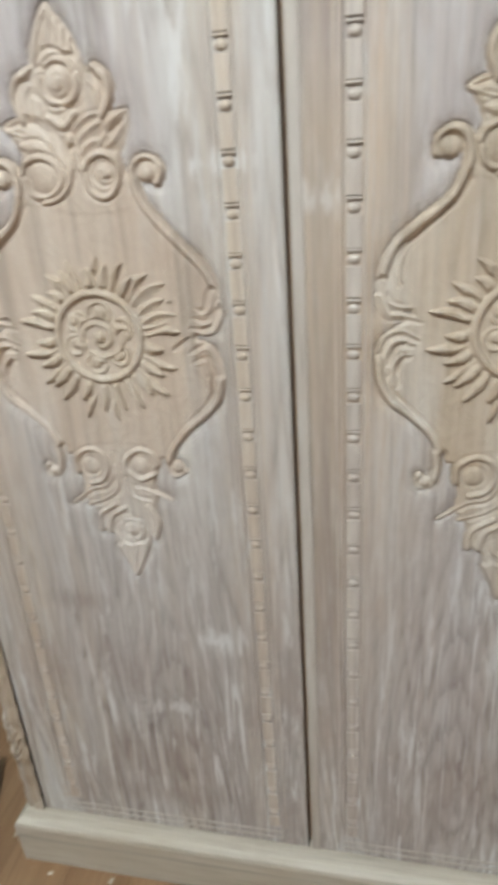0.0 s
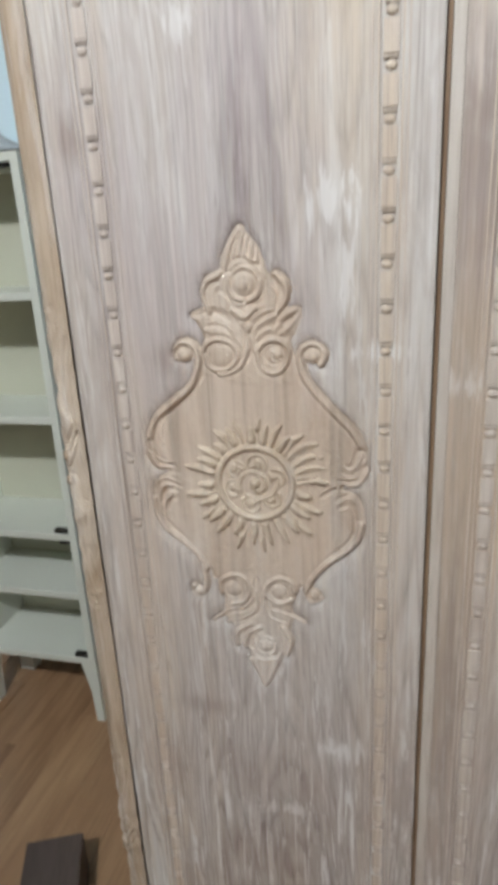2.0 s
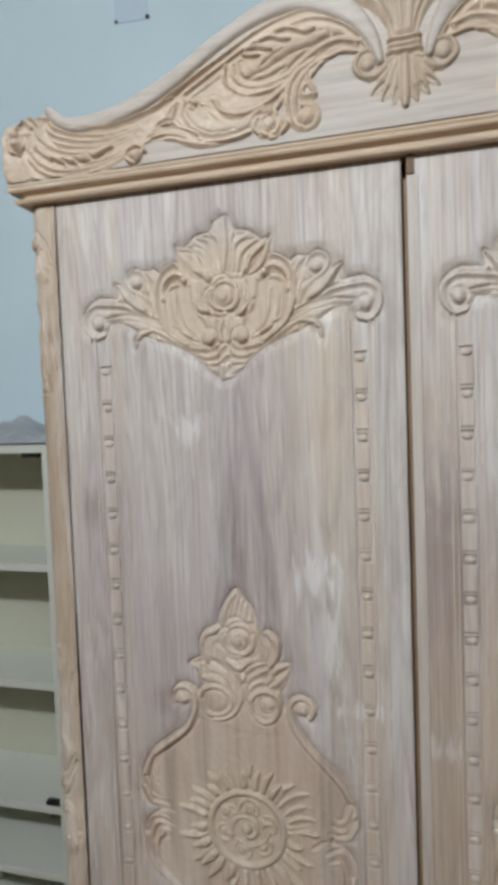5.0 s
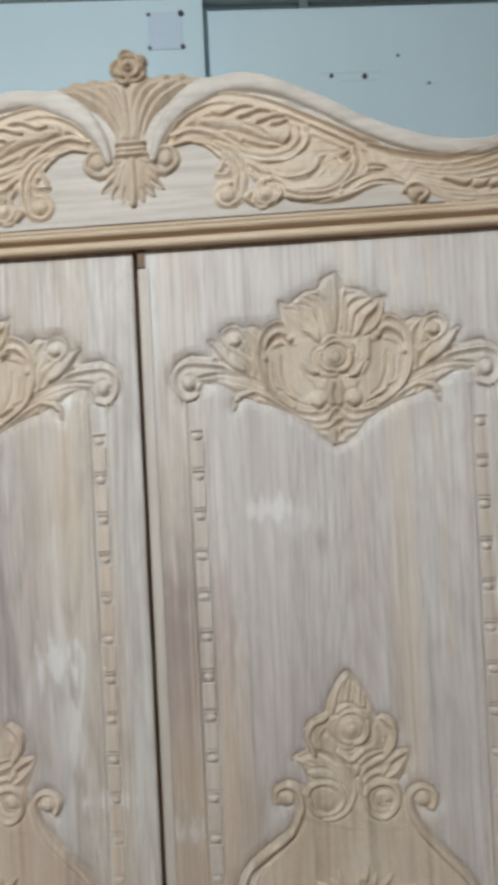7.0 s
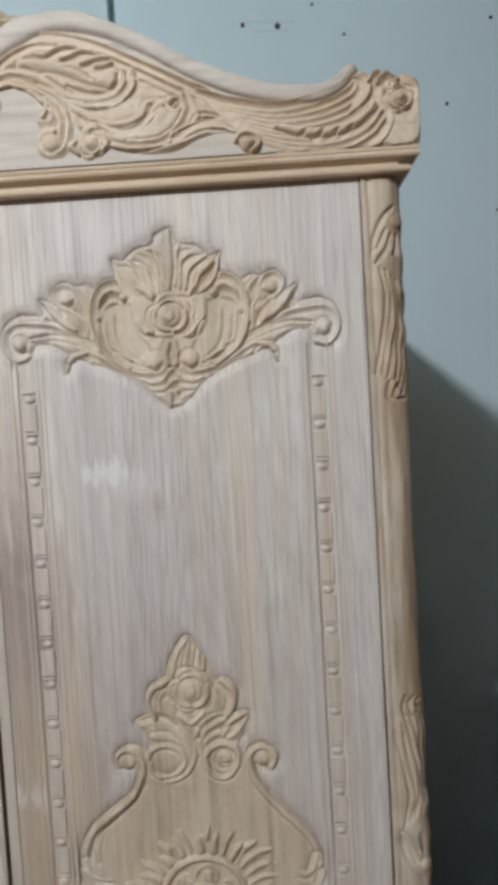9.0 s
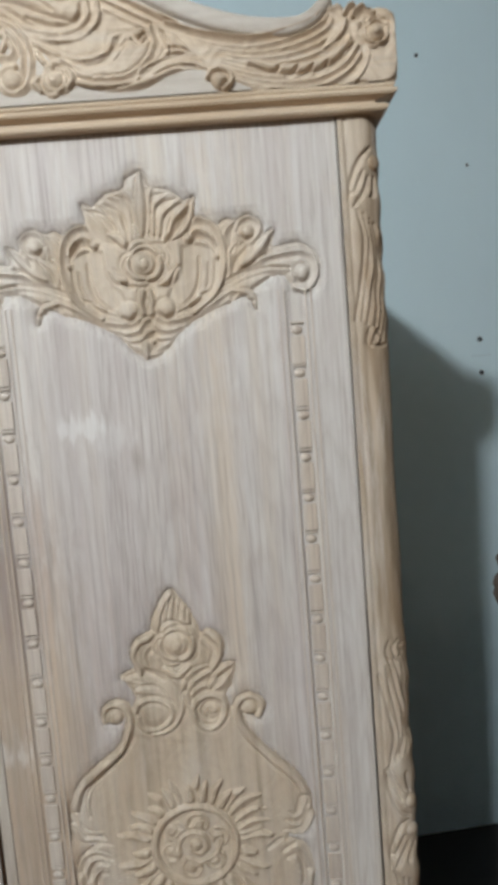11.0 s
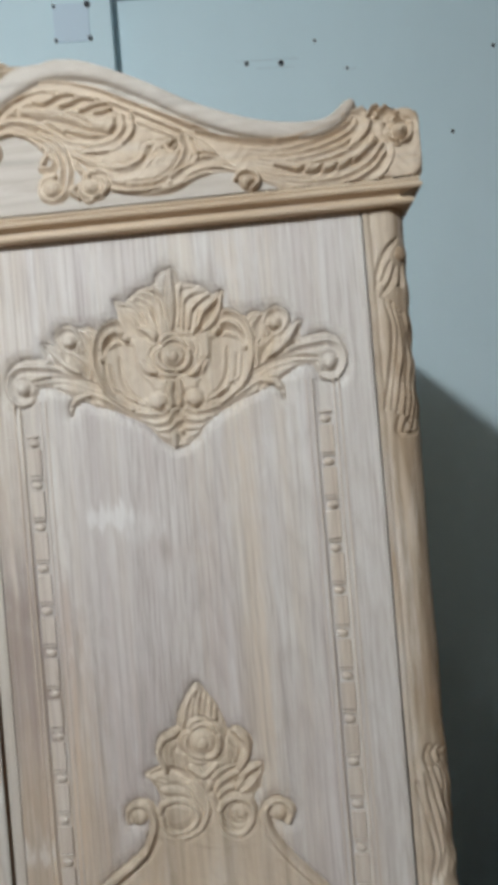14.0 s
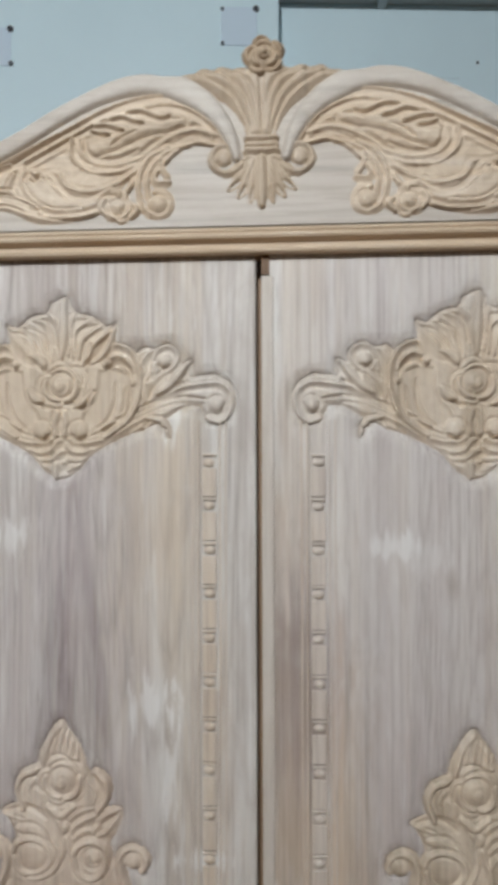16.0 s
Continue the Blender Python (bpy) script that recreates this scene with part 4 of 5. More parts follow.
def door_board(x0, x1, spray_x, border_x, strips, board, label):
    """A thick board whose face is sunk a little round the carvings and along the bead strips."""
    face = Relief(x0 * 1000, x1 * 1000, DOOR_BOTTOM * 1000, DOOR_TOP * 1000, 1.9)
    x, z = face.x, face.z
    low = z - 0.962
    near_a, in_a = edge_ditch(SPRAY, x - spray_x, z - 1.690)
    near_b, in_b = edge_ditch(BORDER, x - border_x, low)
    sunk = np.maximum(0.0052 * near_a, 0.0042 * near_b) + 0.007 * np.maximum(in_a, in_b)
    for c in strips:
        side = (0.0122 - np.abs(x - c)).clip(0, 0.0022) / 0.0022
        ends = ((z - 0.146).clip(0, 0.003) / 0.003) * ((1.648 - z).clip(0, 0.003) / 0.003)
        sunk = np.maximum(sunk, 0.0028 * side * ends)
    rim = np.minimum(np.minimum(x - x0, x1 - x), np.minimum(z - DOOR_BOTTOM, DOOR_TOP - z))
    sunk = sunk + 0.0012 * (1 - (rim / 0.003).clip(0, 1)) ** 2
    hand = 0.00025 * np.sin(x * 61 + 1.3 * np.sin(z * 9)) * np.sin(z * 23 + np.sin(x * 31))
    y = sunk + hand
    nx, nz = x.shape
    ids = np.arange(nx * nz).reshape(nx, nz)
    quads = np.stack([ids[:-1, :-1], ids[1:, :-1], ids[1:, 1:], ids[:-1, 1:]], -1).reshape(-1, 4).tolist()
    co = np.stack([x, y, z], -1).reshape(-1, 3).tolist()
    ring = [*ids[:, 0], *ids[-1, 1:], *ids[-2::-1, -1], *ids[0, -2:0:-1]]
    start = len(co)
    co += [[co[i][0], 0.022, co[i][2]] for i in ring]
    n = len(ring)
    quads += [[ring[k], start + k, start + (k + 1) % n, ring[(k + 1) % n]] for k in range(n)]
    quads.append([start + k for k in range(n)])
    me = bpy.data.meshes.new("door")
    me.from_pydata(co, [], quads)
    smooth = np.zeros(len(quads), bool)
    smooth[: (nx - 1) * (nz - 1)] = True
    me.polygons.foreach_set("use_smooth", smooth)
    me.update()
    me.materials.append(board)
    me.materials.append(RAW_EDGE)
    me.polygons.foreach_set("material_index", np.where(smooth, 0, 1))
    return mesh_part("door", me, board, wardrobe, label)


def door(x0, x1, spray_x, border_x, strips, board, label, border_wood, sun_wood):
    ob = door_board(x0, x1, spray_x, border_x, strips, board, label)
    SPRAY.build("carved_spray", SPRAY_WOOD, ob, "carved rose between curling leaves", (spray_x, 0.0060, 1.690), depth=1.5)
    BORDER.build("carved_border", border_wood, ob, "carved scroll frame with roses above and below", (border_x, 0.0046, 0.962), depth=1.35)
    SUN.build("carved_sun", sun_wood, ob, "carved sun with a whorl of petals in a ring", (border_x, 0.0022, 0.962), depth=1.5)
    for x in strips:
        bead_strip(ob, x)
    for x in strips:
        for dx in (-0.0192, -0.0128, 0.0128, 0.0192):
            slab("fillet", STRIP, ob, x + dx - 0.0009, x + dx + 0.0009, -0.0009, 0.001, 0.146, 1.648, 0.0004)
    for z in (0.121, 0.135):
        slab("fillet", CARVED_PALE, ob, strips[0] - 0.014, strips[1] + 0.014, -0.0011, 0.001, z - 0.0016, z + 0.0016, 0.0005)
    return ob


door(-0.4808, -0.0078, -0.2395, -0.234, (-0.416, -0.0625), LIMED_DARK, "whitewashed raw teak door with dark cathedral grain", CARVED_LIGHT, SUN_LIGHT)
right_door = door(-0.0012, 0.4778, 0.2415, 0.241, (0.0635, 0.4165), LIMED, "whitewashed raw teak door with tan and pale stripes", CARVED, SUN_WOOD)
slab("astragal", CARVED_PALE, right_door, -0.0012, 0.0125, -0.0022, -0.0002, 0.11, 1.814, 0.0008, "thin strip along the meeting edge")
slab("rebate", RAW_EDGE, right_door, -0.0072, -0.0014, 0.0135, 0.02, 0.112, 1.815, 0.0005, "brown inner edge between the doors")
# No hole is cut: a solid block's dark colour gives the shade inside.
slab("bolt_recess", CARCASS, right_door, -0.001, 0.008, -0.0022, 0.004, 1.8155, 1.8395, 0.0004, "dark brown block in place of the shaded bolt hole at the top")

for x in (-0.4817, 0.4781):
    slab("hinge_strip", STEEL, wardrobe, x, x + 0.0006, -0.0008, 0.02, 1.25, 1.834)


def corner_post(side):
    """A rounded corner post with climbing leaves carved in three groups."""
    arc, radius, flat = 86, 24.0, 18.0

    def warp(s, z, h):
        mm = s * 1000
        a = ((mm - flat) / radius).clip(0, math.pi / 2)
        past = (mm - flat - radius * math.pi / 2).clip(0, None)
        x = np.minimum(mm, flat) + (radius + h * 1000) * np.sin(a)
        y = radius - (radius + h * 1000) * np.cos(a) + past
        return side * ((0.4818 if side < 0 else 0.4788) + x / 1000 * (1.04 if side < 0 else 1.17)), -0.002 + y / 1000, z

    def leaves(r, mid, flip):
        rng = random.Random(int(mid))
        near = ((r.z * 1000 - mid) / 120) ** 4
        r.h += 0.0022 * np.exp(-near) * (0.6 + 0.4 * np.sin(r.z * 140 + r.x * 60))
        lines = [[(34, 112), (22, 100), (12, 76), (9, 50)], [(30, 80), (22, 62), (11, 44)], [(38, 80), (33, 62), (30, 52)], [(24, 88), (15, 66), (10, 58)]]
        for k in range(7):
            d = 6.5 * k
            lines.append([(14 + d, 40 - 5 * k), (20 + d, 4 - 5 * k), (15 + d, -38 - 4 * k), (8 + d * 0.9, -84 - 5 * k)])
        for k in range(4):
            d = 9 * k
            lines.append([(20 + d, -96 - 3 * k), (17 + d, -112), (22 + d, -122 + 3 * k)])
        for line in lines:
            r.groove([(px + rng.uniform(-1.5, 1.5), mid + flip * (pz + rng.uniform(-4, 4))) for px, pz in line], 4.0, 5.6)

    r = Relief(0, arc, 103, 1839, 1.5)
    r.h[:] = 0
    groups = ((1691, 1), (1085, -1), (858, 1), (330, -1), (200, 1))
    for z0, flip in groups:
        leaves(r, z0, flip)
    r.h -= 0.002 * np.exp(-(((r.x - 0.0075) / 0.0014) ** 2)) + 0.0006 * np.sin(r.z * 31 + 2 * np.sin(r.z * 7 + r.x * 90)) * np.sin(r.x * 150)
    post = r.build("corner_post", POST, wardrobe, "tan raw wood corner post carved with climbing leaves", warp=warp, whole=True, floor=-0.006)
    for z0, flip in groups:
        c = Relief(20, 60, z0 + flip * 96 - 24, z0 + flip * 96 + 24, 1.2)
        c.boss(37, z0 + flip * 94, 9, 5).wobble(0.3).build("carved_bud", POST, post, "carved bud", warp=warp, floor=-0.002, keep=-0.001)
    slab("post_core", POST, post, min(side * 0.487, side * 0.515), max(side * 0.487, side * 0.515), 0.024, 0.06, 0.1, 1.835)


corner_post(-1)
corner_post(1)

# crest: a cornice, an arched board and its carving
part("cornice", sweep(bmesh.new(), 0.525, -0.008, 0.5, [(-0.03, 1.8385), (0.008, 1.8385), (0.012, 1.8402), (0.0128, 1.8432), (0.009, 1.8458), (-0.001, 1.8472), (-0.002, 1.8510), (0.006, 1.8530), (0.019, 1.8545), (0.0225, 1.8570), (0.0215, 1.8595), (0.0175, 1.8606), (0.0165, 1.8613), (0.0195, 1.8624), (0.0205, 1.8645), (0.018, 1.8664), (0.013, 1.8674), (-0.03, 1.8674)], 0.42), CORNICE, wardrobe, "stepped and rounded cornice moulding")

OUTLINE = ((0, 204), (29, 208), (54, 213), (73, 211), (88, 206), (113, 206), (135, 209), (170, 203), (233, 175), (283, 147), (328, 127), (379, 111), (430, 106), (449, 110), (464, 122), (474, 126), (483, 117), (491, 112), (501, 118), (511, 115), (519, 109), (532, 111), (545, 107))


def crest_top(mm):
    a = np.abs(mm)
    p = curve([(x, z) for x, z in OUTLINE], 20) * 1000
    return np.interp(a, p[:, 0], p[:, 1])


CREST_Y = -0.014


def crest_board():
    r = Relief(-545, 545, 36, 0, 1.9, crest_top)
    top = crest_top(r.x * 1000) / 1000
    r.h[:] = 0
    edge = (top - r.z).clip(0, None)
    r.h -= 0.010 * np.exp(-((edge / 0.0035) ** 2))
    board = r.build("crest", CREST_GROUND, wardrobe, "arched crest board carved with scrolling leaves", (0, CREST_Y, 1.833), whole=True)
    # thickness behind the carved face
    xs = np.linspace(-0.545, 0.545, 260)
    zs = crest_top(xs * 1000) / 1000
    bm = bmesh.new()
    rows = [[bm.verts.new((x, y, z)) for x, z in zip(xs, zs)] for y in (0.0095, 0.03, 0.045)]
    rows.append([bm.verts.new((x, 0.045, 0.034)) for x in xs])
    for a, b in zip(rows, rows[1:]):
        for k in range(len(xs) - 1):
            bm.faces.new((a[k], a[k + 1], b[k + 1], b[k]))
    for k in (0, -1):
        low = bm.verts.new((xs[k], 0.0, 0.034))
        face = (low, rows[0][k], rows[1][k], rows[2][k], rows[3][k])
        bm.faces.new(face)
    ob = part("crest_edge", bm, CREST, board)
    ob.location = (0, 0, 0)
    return board


for side in (-1, 1):
    slab("crest_return", CREST_GROUND, wardrobe, min(side * 0.52, side * 0.539), max(side * 0.52, side * 0.539), 0.034, 0.49, 1.871, 1.928, 0.003)
crest = crest_board()


def crest_foliage(mirror):
    r = Relief(20, 549, 34, 0, 1.15, lambda mm: crest_top(mm) + 4)
    r.ground([(46, 128), (64, 160), (92, 181), (134, 188), (176, 178), (216, 157), (266, 126), (316, 98), (352, 80), (352, 58), (318, 62), (290, 56), (262, 44), (222, 44), (180, 58), (160, 84), (142, 110), (118, 126), (84, 134)], 3.4)
    r.ground([(300, 100), (345, 96), (420, 88), (470, 112), (512, 108), (518, 66), (491, 34), (452, 24), (407, 29), (362, 48), (320, 74)], 3.0)
    r.ground([(488, 112), (546, 108), (546, 38), (500, 36), (470, 60)], 2.4)
    # two ridges under the arch, running down to the outer curl
    r.stroke([(43, 137), (52, 152), (71, 171), (92, 181), (119, 185), (152, 179), (184, 167), (223, 147), (261, 128), (306, 105)], (4, 6), 6.0, cove=-1)
    r.stroke([(44, 129), (57, 148), (77, 164), (105, 174), (131, 172), (164, 164), (196, 152), (235, 132), (273, 112)], (4, 4), 5.4, cove=-1)
    r.cut([(41, 132), (51, 149), (71, 170), (93, 180), (120, 184), (152, 178), (185, 165), (223, 146), (261, 126), (306, 103)], 7.0, 3.2, -1)
    r.cut([(45, 126), (59, 146), (78, 162), (106, 172), (133, 170), (164, 162), (196, 150), (235, 130), (273, 110)], 6.0, 3.0, -1)
    # hollow under the arch with the feathered leaf
    r.hollow([(76, 150), (97, 164), (124, 170), (157, 163), (196, 146), (234, 126), (260, 112), (269, 105), (259, 95), (240, 101), (229, 86), (198, 78), (172, 88), (154, 107), (200, 111), (215, 126), (209, 136), (192, 134), (176, 142), (143, 141), (110, 149)], 2.2)
    r.stroke([(97, 155), (117, 152), (143, 145), (169, 135), (196, 129)], (9, 12), 4.8, belly=True)
    for line in ([(104, 162), (117, 158), (138, 166), (154, 167)], [(135, 154), (147, 155), (161, 160), (176, 159)], [(158, 146), (167, 147), (179, 151), (192, 152)], [(175, 142), (185, 141), (197, 146)]):
        r.stroke([(x, z + 3) for x, z in line], (5, 1.4), 4.8, belly=True)
        r.cut(line, 5.0, 3.4, -1)
    r.cut([(143, 146), (160, 139), (172, 129)], 3.0, 2.6, -1)
    r.cut([(92, 158), (104, 159), (114, 153)], 3.5, 2.6, -1)
    # long strands that sweep round below the leaf
    r.stroke([(55, 141), (76, 147), (102, 141), (122, 129), (141, 116), (167, 109), (191, 111), (205, 123), (207, 136)], (4, 5), 6.0, cove=1)
    r.stroke([(62, 134), (82, 136), (108, 125), (134, 111), (167, 102), (197, 105), (216, 119), (217, 136)], (3, 5), 6.0, cove=1)
    r.cut([(141, 125), (167, 114), (193, 115), (205, 127)], 5.0, 3.0, -1)
    r.cut([(160, 104), (180, 101), (200, 104), (215, 118), (218, 134)], 4.0, 2.8, -1)
    r.stroke([(127, 116), (153, 97), (179, 83), (205, 80), (225, 87), (233, 101), (250, 102)], (4, 4), 5.8, cove=1)
    r.stroke([(175, 81), (198, 70), (221, 72), (237, 85), (246, 98), (257, 101)], (3, 5), 6.0, cove=1)
    r.cut([(175, 82), (198, 69), (222, 71), (237, 84), (251, 98)], 4.5, 3.4, -1)
    r.boss(264, 99, 8, 5.8)
    r.cut([(254, 101), (261, 94), (271, 102)], 3.5, 3.0, -1)
    r.stroke([(146, 92), (164, 71), (197, 54), (236, 51), (270, 63), (291, 81), (287, 97)], (3.5, 4), 5.6, cove=1)
    r.stroke([(210, 56), (243, 56), (267, 69), (280, 89), (278, 106)], (3, 5), 5.0, cove=-1)
    r.stroke([(263, 61), (290, 72), (317, 73), (342, 63), (358, 55)], (4, 3), 5.4, cove=-1)
    r.cut([(270, 65), (291, 73), (310, 75), (330, 72)], 4.5, 2.8, -1)
    r.cut([(236, 51), (270, 55), (297, 64), (323, 63)], 4.5, 2.6, -1)
    r.cut([(290, 84), (304, 83), (324, 77)], 3.0, 2.2, -1)
    # strands that curl down beside the shell
    for line, w in (([(48, 128), (75, 133), (97, 125), (115, 108), (125, 94), (119, 84), (108, 86)], 4.5), ([(82, 131), (108, 124), (128, 105), (133, 84), (129, 65), (123, 52)], 4.0), ([(108, 129), (131, 116), (142, 92), (140, 66), (130, 50), (111, 50), (104, 61), (109, 74), (121, 77)], 4.5)):
        r.stroke(line, (3, w), 5.0, cove=1)
    r.stroke([(109, 95), (115, 105), (115, 117)], (4, 1.5), 4.6, cove=1)
    r.boss(118, 62, 11, 4.4)
    r.open_rose(165, 59, 18, 5.0)
    for line in ([(149, 63), (143, 56), (150, 47)], [(164, 71), (164, 76), (169, 75)], [(180, 69), (185, 59), (179, 50)]):
        r.stroke(line, (4, 2), 4.0, belly=True)
    # fanned strands of the outer curl
    high = [(293, 110), (331, 96), (383, 87), (429, 93), (462, 105), (471, 120)]
    deep = [(318, 86), (355, 57), (406, 36), (458, 32), (491, 44), (510, 64)]
    for k in range(9):
        f = k / 8
        line = [(a[0] + (b[0] - a[0]) * f, a[1] + (b[1] - a[1]) * f) for a, b in zip(deep, high)]
        r.stroke(line, (4.4, 3.0), 7.0 - 1.0 * f, belly=True, cove=-1)
    r.stroke([(382, 63), (414, 55), (446, 54), (473, 61), (500, 81)], (6, 3), 5.0, belly=True)
    for x, z in [(411, 51), (429, 47), (446, 47), (462, 49), (478, 54), (491, 62)]:
        r.cut([(x - 6, z - 2), (x + 2, z + 1), (x + 8, z + 9)], 4.5, 3.6, -1)
    r.stroke([(491, 34), (506, 46), (514, 62), (514, 76)], (5, 4), 5.0, cove=1)
    r.stroke([(476, 112), (486, 110), (485, 92), (467, 74)], (7, 3), 6.0, belly=True, cove=-1)
    r.stroke([(493, 107), (501, 111), (503, 97), (493, 79)], (7, 3), 6.2, belly=True, cove=-1)
    r.boss(349, 48, 11, 5.4)
    r.stroke([(335, 51), (339, 57), (349, 59), (359, 54), (361, 45), (353, 38)], (3, 3), 4.4)
    # rose at the end
    r.stroke([(504, 93), (507, 81), (519, 75)], (7, 3), 6.0, cove=-1)
    r.stroke([(505, 106), (514, 112), (523, 105)], (6, 4), 6.6, cove=-1)
    r.open_rose(526, 86, 17, 8.4)
    r.wobble(0.35)
    r.h = np.where(r.solid, np.maximum(r.h, 0.0005), np.maximum(r.h, -0.006))
    side = -1 if mirror else 1
    return r.build("carved_foliage", CREST, crest, "carved acanthus leaves and flowing strands", warp=lambda x, z, h: (side * x, -h - 0.0003, np.minimum(z, crest_top(x * 1000) / 1000 + 0.001)), depth=1.75)


def crest_roll(mirror):
    """The broad rolled edge along the arch."""
    r = Relief(20, 549, 34, 0, 1.6, lambda mm: crest_top(mm) + 4)
    r.stroke([(28, 112), (36, 138), (52, 164), (78, 187), (110, 201), (146, 203), (192, 192), (242, 167), (292, 137), (337, 116), (380, 104), (425, 99), (452, 107), (470, 122)], (5, 15, 13, 11, 9), 7.5, power=0.28)
    side = -1 if mirror else 1
    return r.wobble(0.3).build("crest_roll", CREST_GROUND, crest, "pale rolled edge of the arch", warp=lambda x, z, h: (side * x, -h - 0.0003, np.minimum(z, crest_top(x * 1000) / 1000 + 0.001)))


crest_roll(False)
crest_roll(True)
crest_foliage(False)
crest_foliage(True)


def crest_shell():
    r = Relief(-96, 96, 44, 220, 1.2)
    # plain flaring sheath with soft flutes
    edge = [(14, 134), (20, 150), (34, 170), (56, 185), (96, 202), (90, 210), (76, 212), (68, 217), (55, 215), (46, 219), (34, 215), (22, 217), (0, 214)]
    r.ground(edge + [(-x, z) for x, z in edge[-2::-1]], 8.0)
    for pts, w in (([(12, 138), (20, 164), (38, 188), (74, 210)], 8), ([(8, 138), (14, 168), (28, 194), (54, 214)], 8), ([(4, 138), (7, 172), (15, 196), (33, 214)], 7), ([(0.5, 138), (1, 174), (3, 212)], 5)):
        r.cut(pts, w, 3.6, -1, mirror=True)
    for z, w in ((134, 3.2), (127, 2.6), (119, 4.6)):
        r.stroke([(-17, z), (0, z - 0.6), (17, z)], (w, w), 9)
    # palmette below the band
    r.ground([(-18, 116), (-32, 96), (-28, 82), (-14, 72), (0, 66), (14, 72), (28, 82), (32, 96), (18, 116)], 3.0)
    for pts, w in (([(6, 112), (22, 104), (42, 92)], 7), ([(5, 112), (20, 92), (38, 76)], 7.5), ([(4, 112), (14, 86), (26, 68)], 7.5), ([(2, 112), (6, 84), (13, 62)], 7)):
        r.stroke(pts, (w, 2.5), 5.6, mirror=True, belly=True, cove=-1)
        r.cut([(pts[1][0] + 3, pts[1][1] - 5), pts[2]], 3.4, 2.8, -1, mirror=True)
    r.stroke([(0, 112), (0, 86), (0, 58)], (6.5, 4), 5.6, belly=True)
    r.boss(44, 113, 10.5, 5.4, mirror=True)
    r.stroke([(24, 104), (34, 97), (48, 98), (58, 110), (52, 124), (40, 127), (31, 120)], (4, 3.5), 5.0, mirror=True)
    r.cut([(36, 106), (44, 102), (53, 108)], 3.0, 2.4, 1, mirror=True)
    r.wobble(0.35)
    return r.build("carved_shell", SHELL, crest, "fluted shell tied with a band above a palmette", (0, -0.0006, 0), depth=1.0)


crest_shell()


def finial_rose():
    """A small rose that tops the crest, on a rounded core."""
    r = Relief(-27, 27, -27, 27, 0.9)
    r.rose(0, 0, 22, 13, 3, 0.5)
    rose = r.wobble(0.3).build("finial_rose", FINIAL, crest, "darker brown carved rose", (0.003, -0.006, 0.226), floor=-0.003)
    bm = bmesh.new()
    bmesh.ops.create_uvsphere(bm, u_segments=24, v_segments=16, radius=0.0205)
    for v in bm.verts:
        v.co = Vector((v.co.x, v.co.y * 0.75, v.co.z)) * (1 + 0.06 * noise.noise(v.co * 120))
    core = part("finial_core", bm, FINIAL, rose, smooth=True)
    core.location = (0, 0.009, 0)


finial_rose()

# ---------- bookcase ----------
bookcase = tagged(new("bookcase"), "empty pale green-white open bookcase with five shelves", "bookcase")
BX0, BX1, BY0, BY1 = -1.21, -0.838, 0.503, 0.72
for x in (BX0, BX1 - 0.02):
    slab("side", SHELF, bookcase, x, x + 0.02, BY0, BY1, 0.19, 1.474, 0.001)
slab("back", SHELF_BACK, bookcase, BX0 + 0.02, BX1 - 0.02, BY1 - 0.008, BY1, 0.2, 1.46)
slab("top", SHELF, bookcase, BX0 + 0.0205, BX1 - 0.0205, BY0, BY1 - 0.008, 1.455, 1.474, 0.001)
for z in (1.168, 0.876, 0.566, 0.394, 0.190):
    slab("shelf", SHELF, bookcase, BX0 + 0.0205, BX1 - 0.0205, BY0 + 0.001, BY1 - 0.0085, z, z + 0.018, 0.001)
for x in (BX0, BX1 - 0.045):
    bm = bmesh.new()
    foot = [(0.0, 0.0), (0.022, 0.0), (0.026, 0.1), (0.045, 0.1895), (0.0, 0.1895)]
    front = [bm.verts.new((x + (px if x == BX0 else 0.045 - px), BY0 + 0.002, pz)) for px, pz in foot]
    rear = [bm.verts.new((v.co.x, BY0 + 0.05, v.co.z)) for v in front]
    bm.faces.new(front)
    bm.faces.new(rear[::-1])
    for k in range(len(foot)):
        bm.faces.new((front[k], front[(k + 1) % 5], rear[(k + 1) % 5], rear[k]))
    bmesh.ops.recalc_face_normals(bm, faces=bm.faces)
    part("foot", bm, SHELF, bookcase)
    slab("foot", SHELF, bookcase, x, x + 0.045, BY1 - 0.05, BY1 - 0.01, 0, 0.1895)
for x0, z in ((-0.9, 0.5845), (-0.9, 0.2085), (-0.89, 0.555), (-0.915, 1.444)):
    slab("clip", BLACK, bookcase, x0, x0 + 0.045, BY0 + 0.004, BY0 + 0.02, z, z + 0.0105, 0.001, "black plastic clip")

# crumpled sheet on the bookcase
bm = bmesh.new()
bmesh.ops.create_grid(bm, x_segments=34, y_segments=20, size=0.5)
for v in bm.verts:
    x, y = v.co.x * 0.36, v.co.y * 0.2
    r = max(0.0, 1 - (2 * abs(v.co.x)) ** 2) * max(0.0, 1 - (2 * abs(v.co.y)) ** 2)
    v.co = Vector((x, y, 0.004 + r ** 0.5 * (0.05 + 0.05 * noise.noise((x * 9, y * 9, 0.3)) + 0.018 * noise.noise((x * 34, y * 34, 2.0)))))
bmesh.ops.solidify(bm, geom=bm.faces[:], thickness=0.002)
sheet = part("plastic_sheet", bm, PLASTIC, None, smooth=True)
sheet.location = ((BX0 + BX1) / 2, 0.61, 1.476)
tagged(sheet, "crumpled grey plastic sheet lying on the bookcase", "plastic sheet")

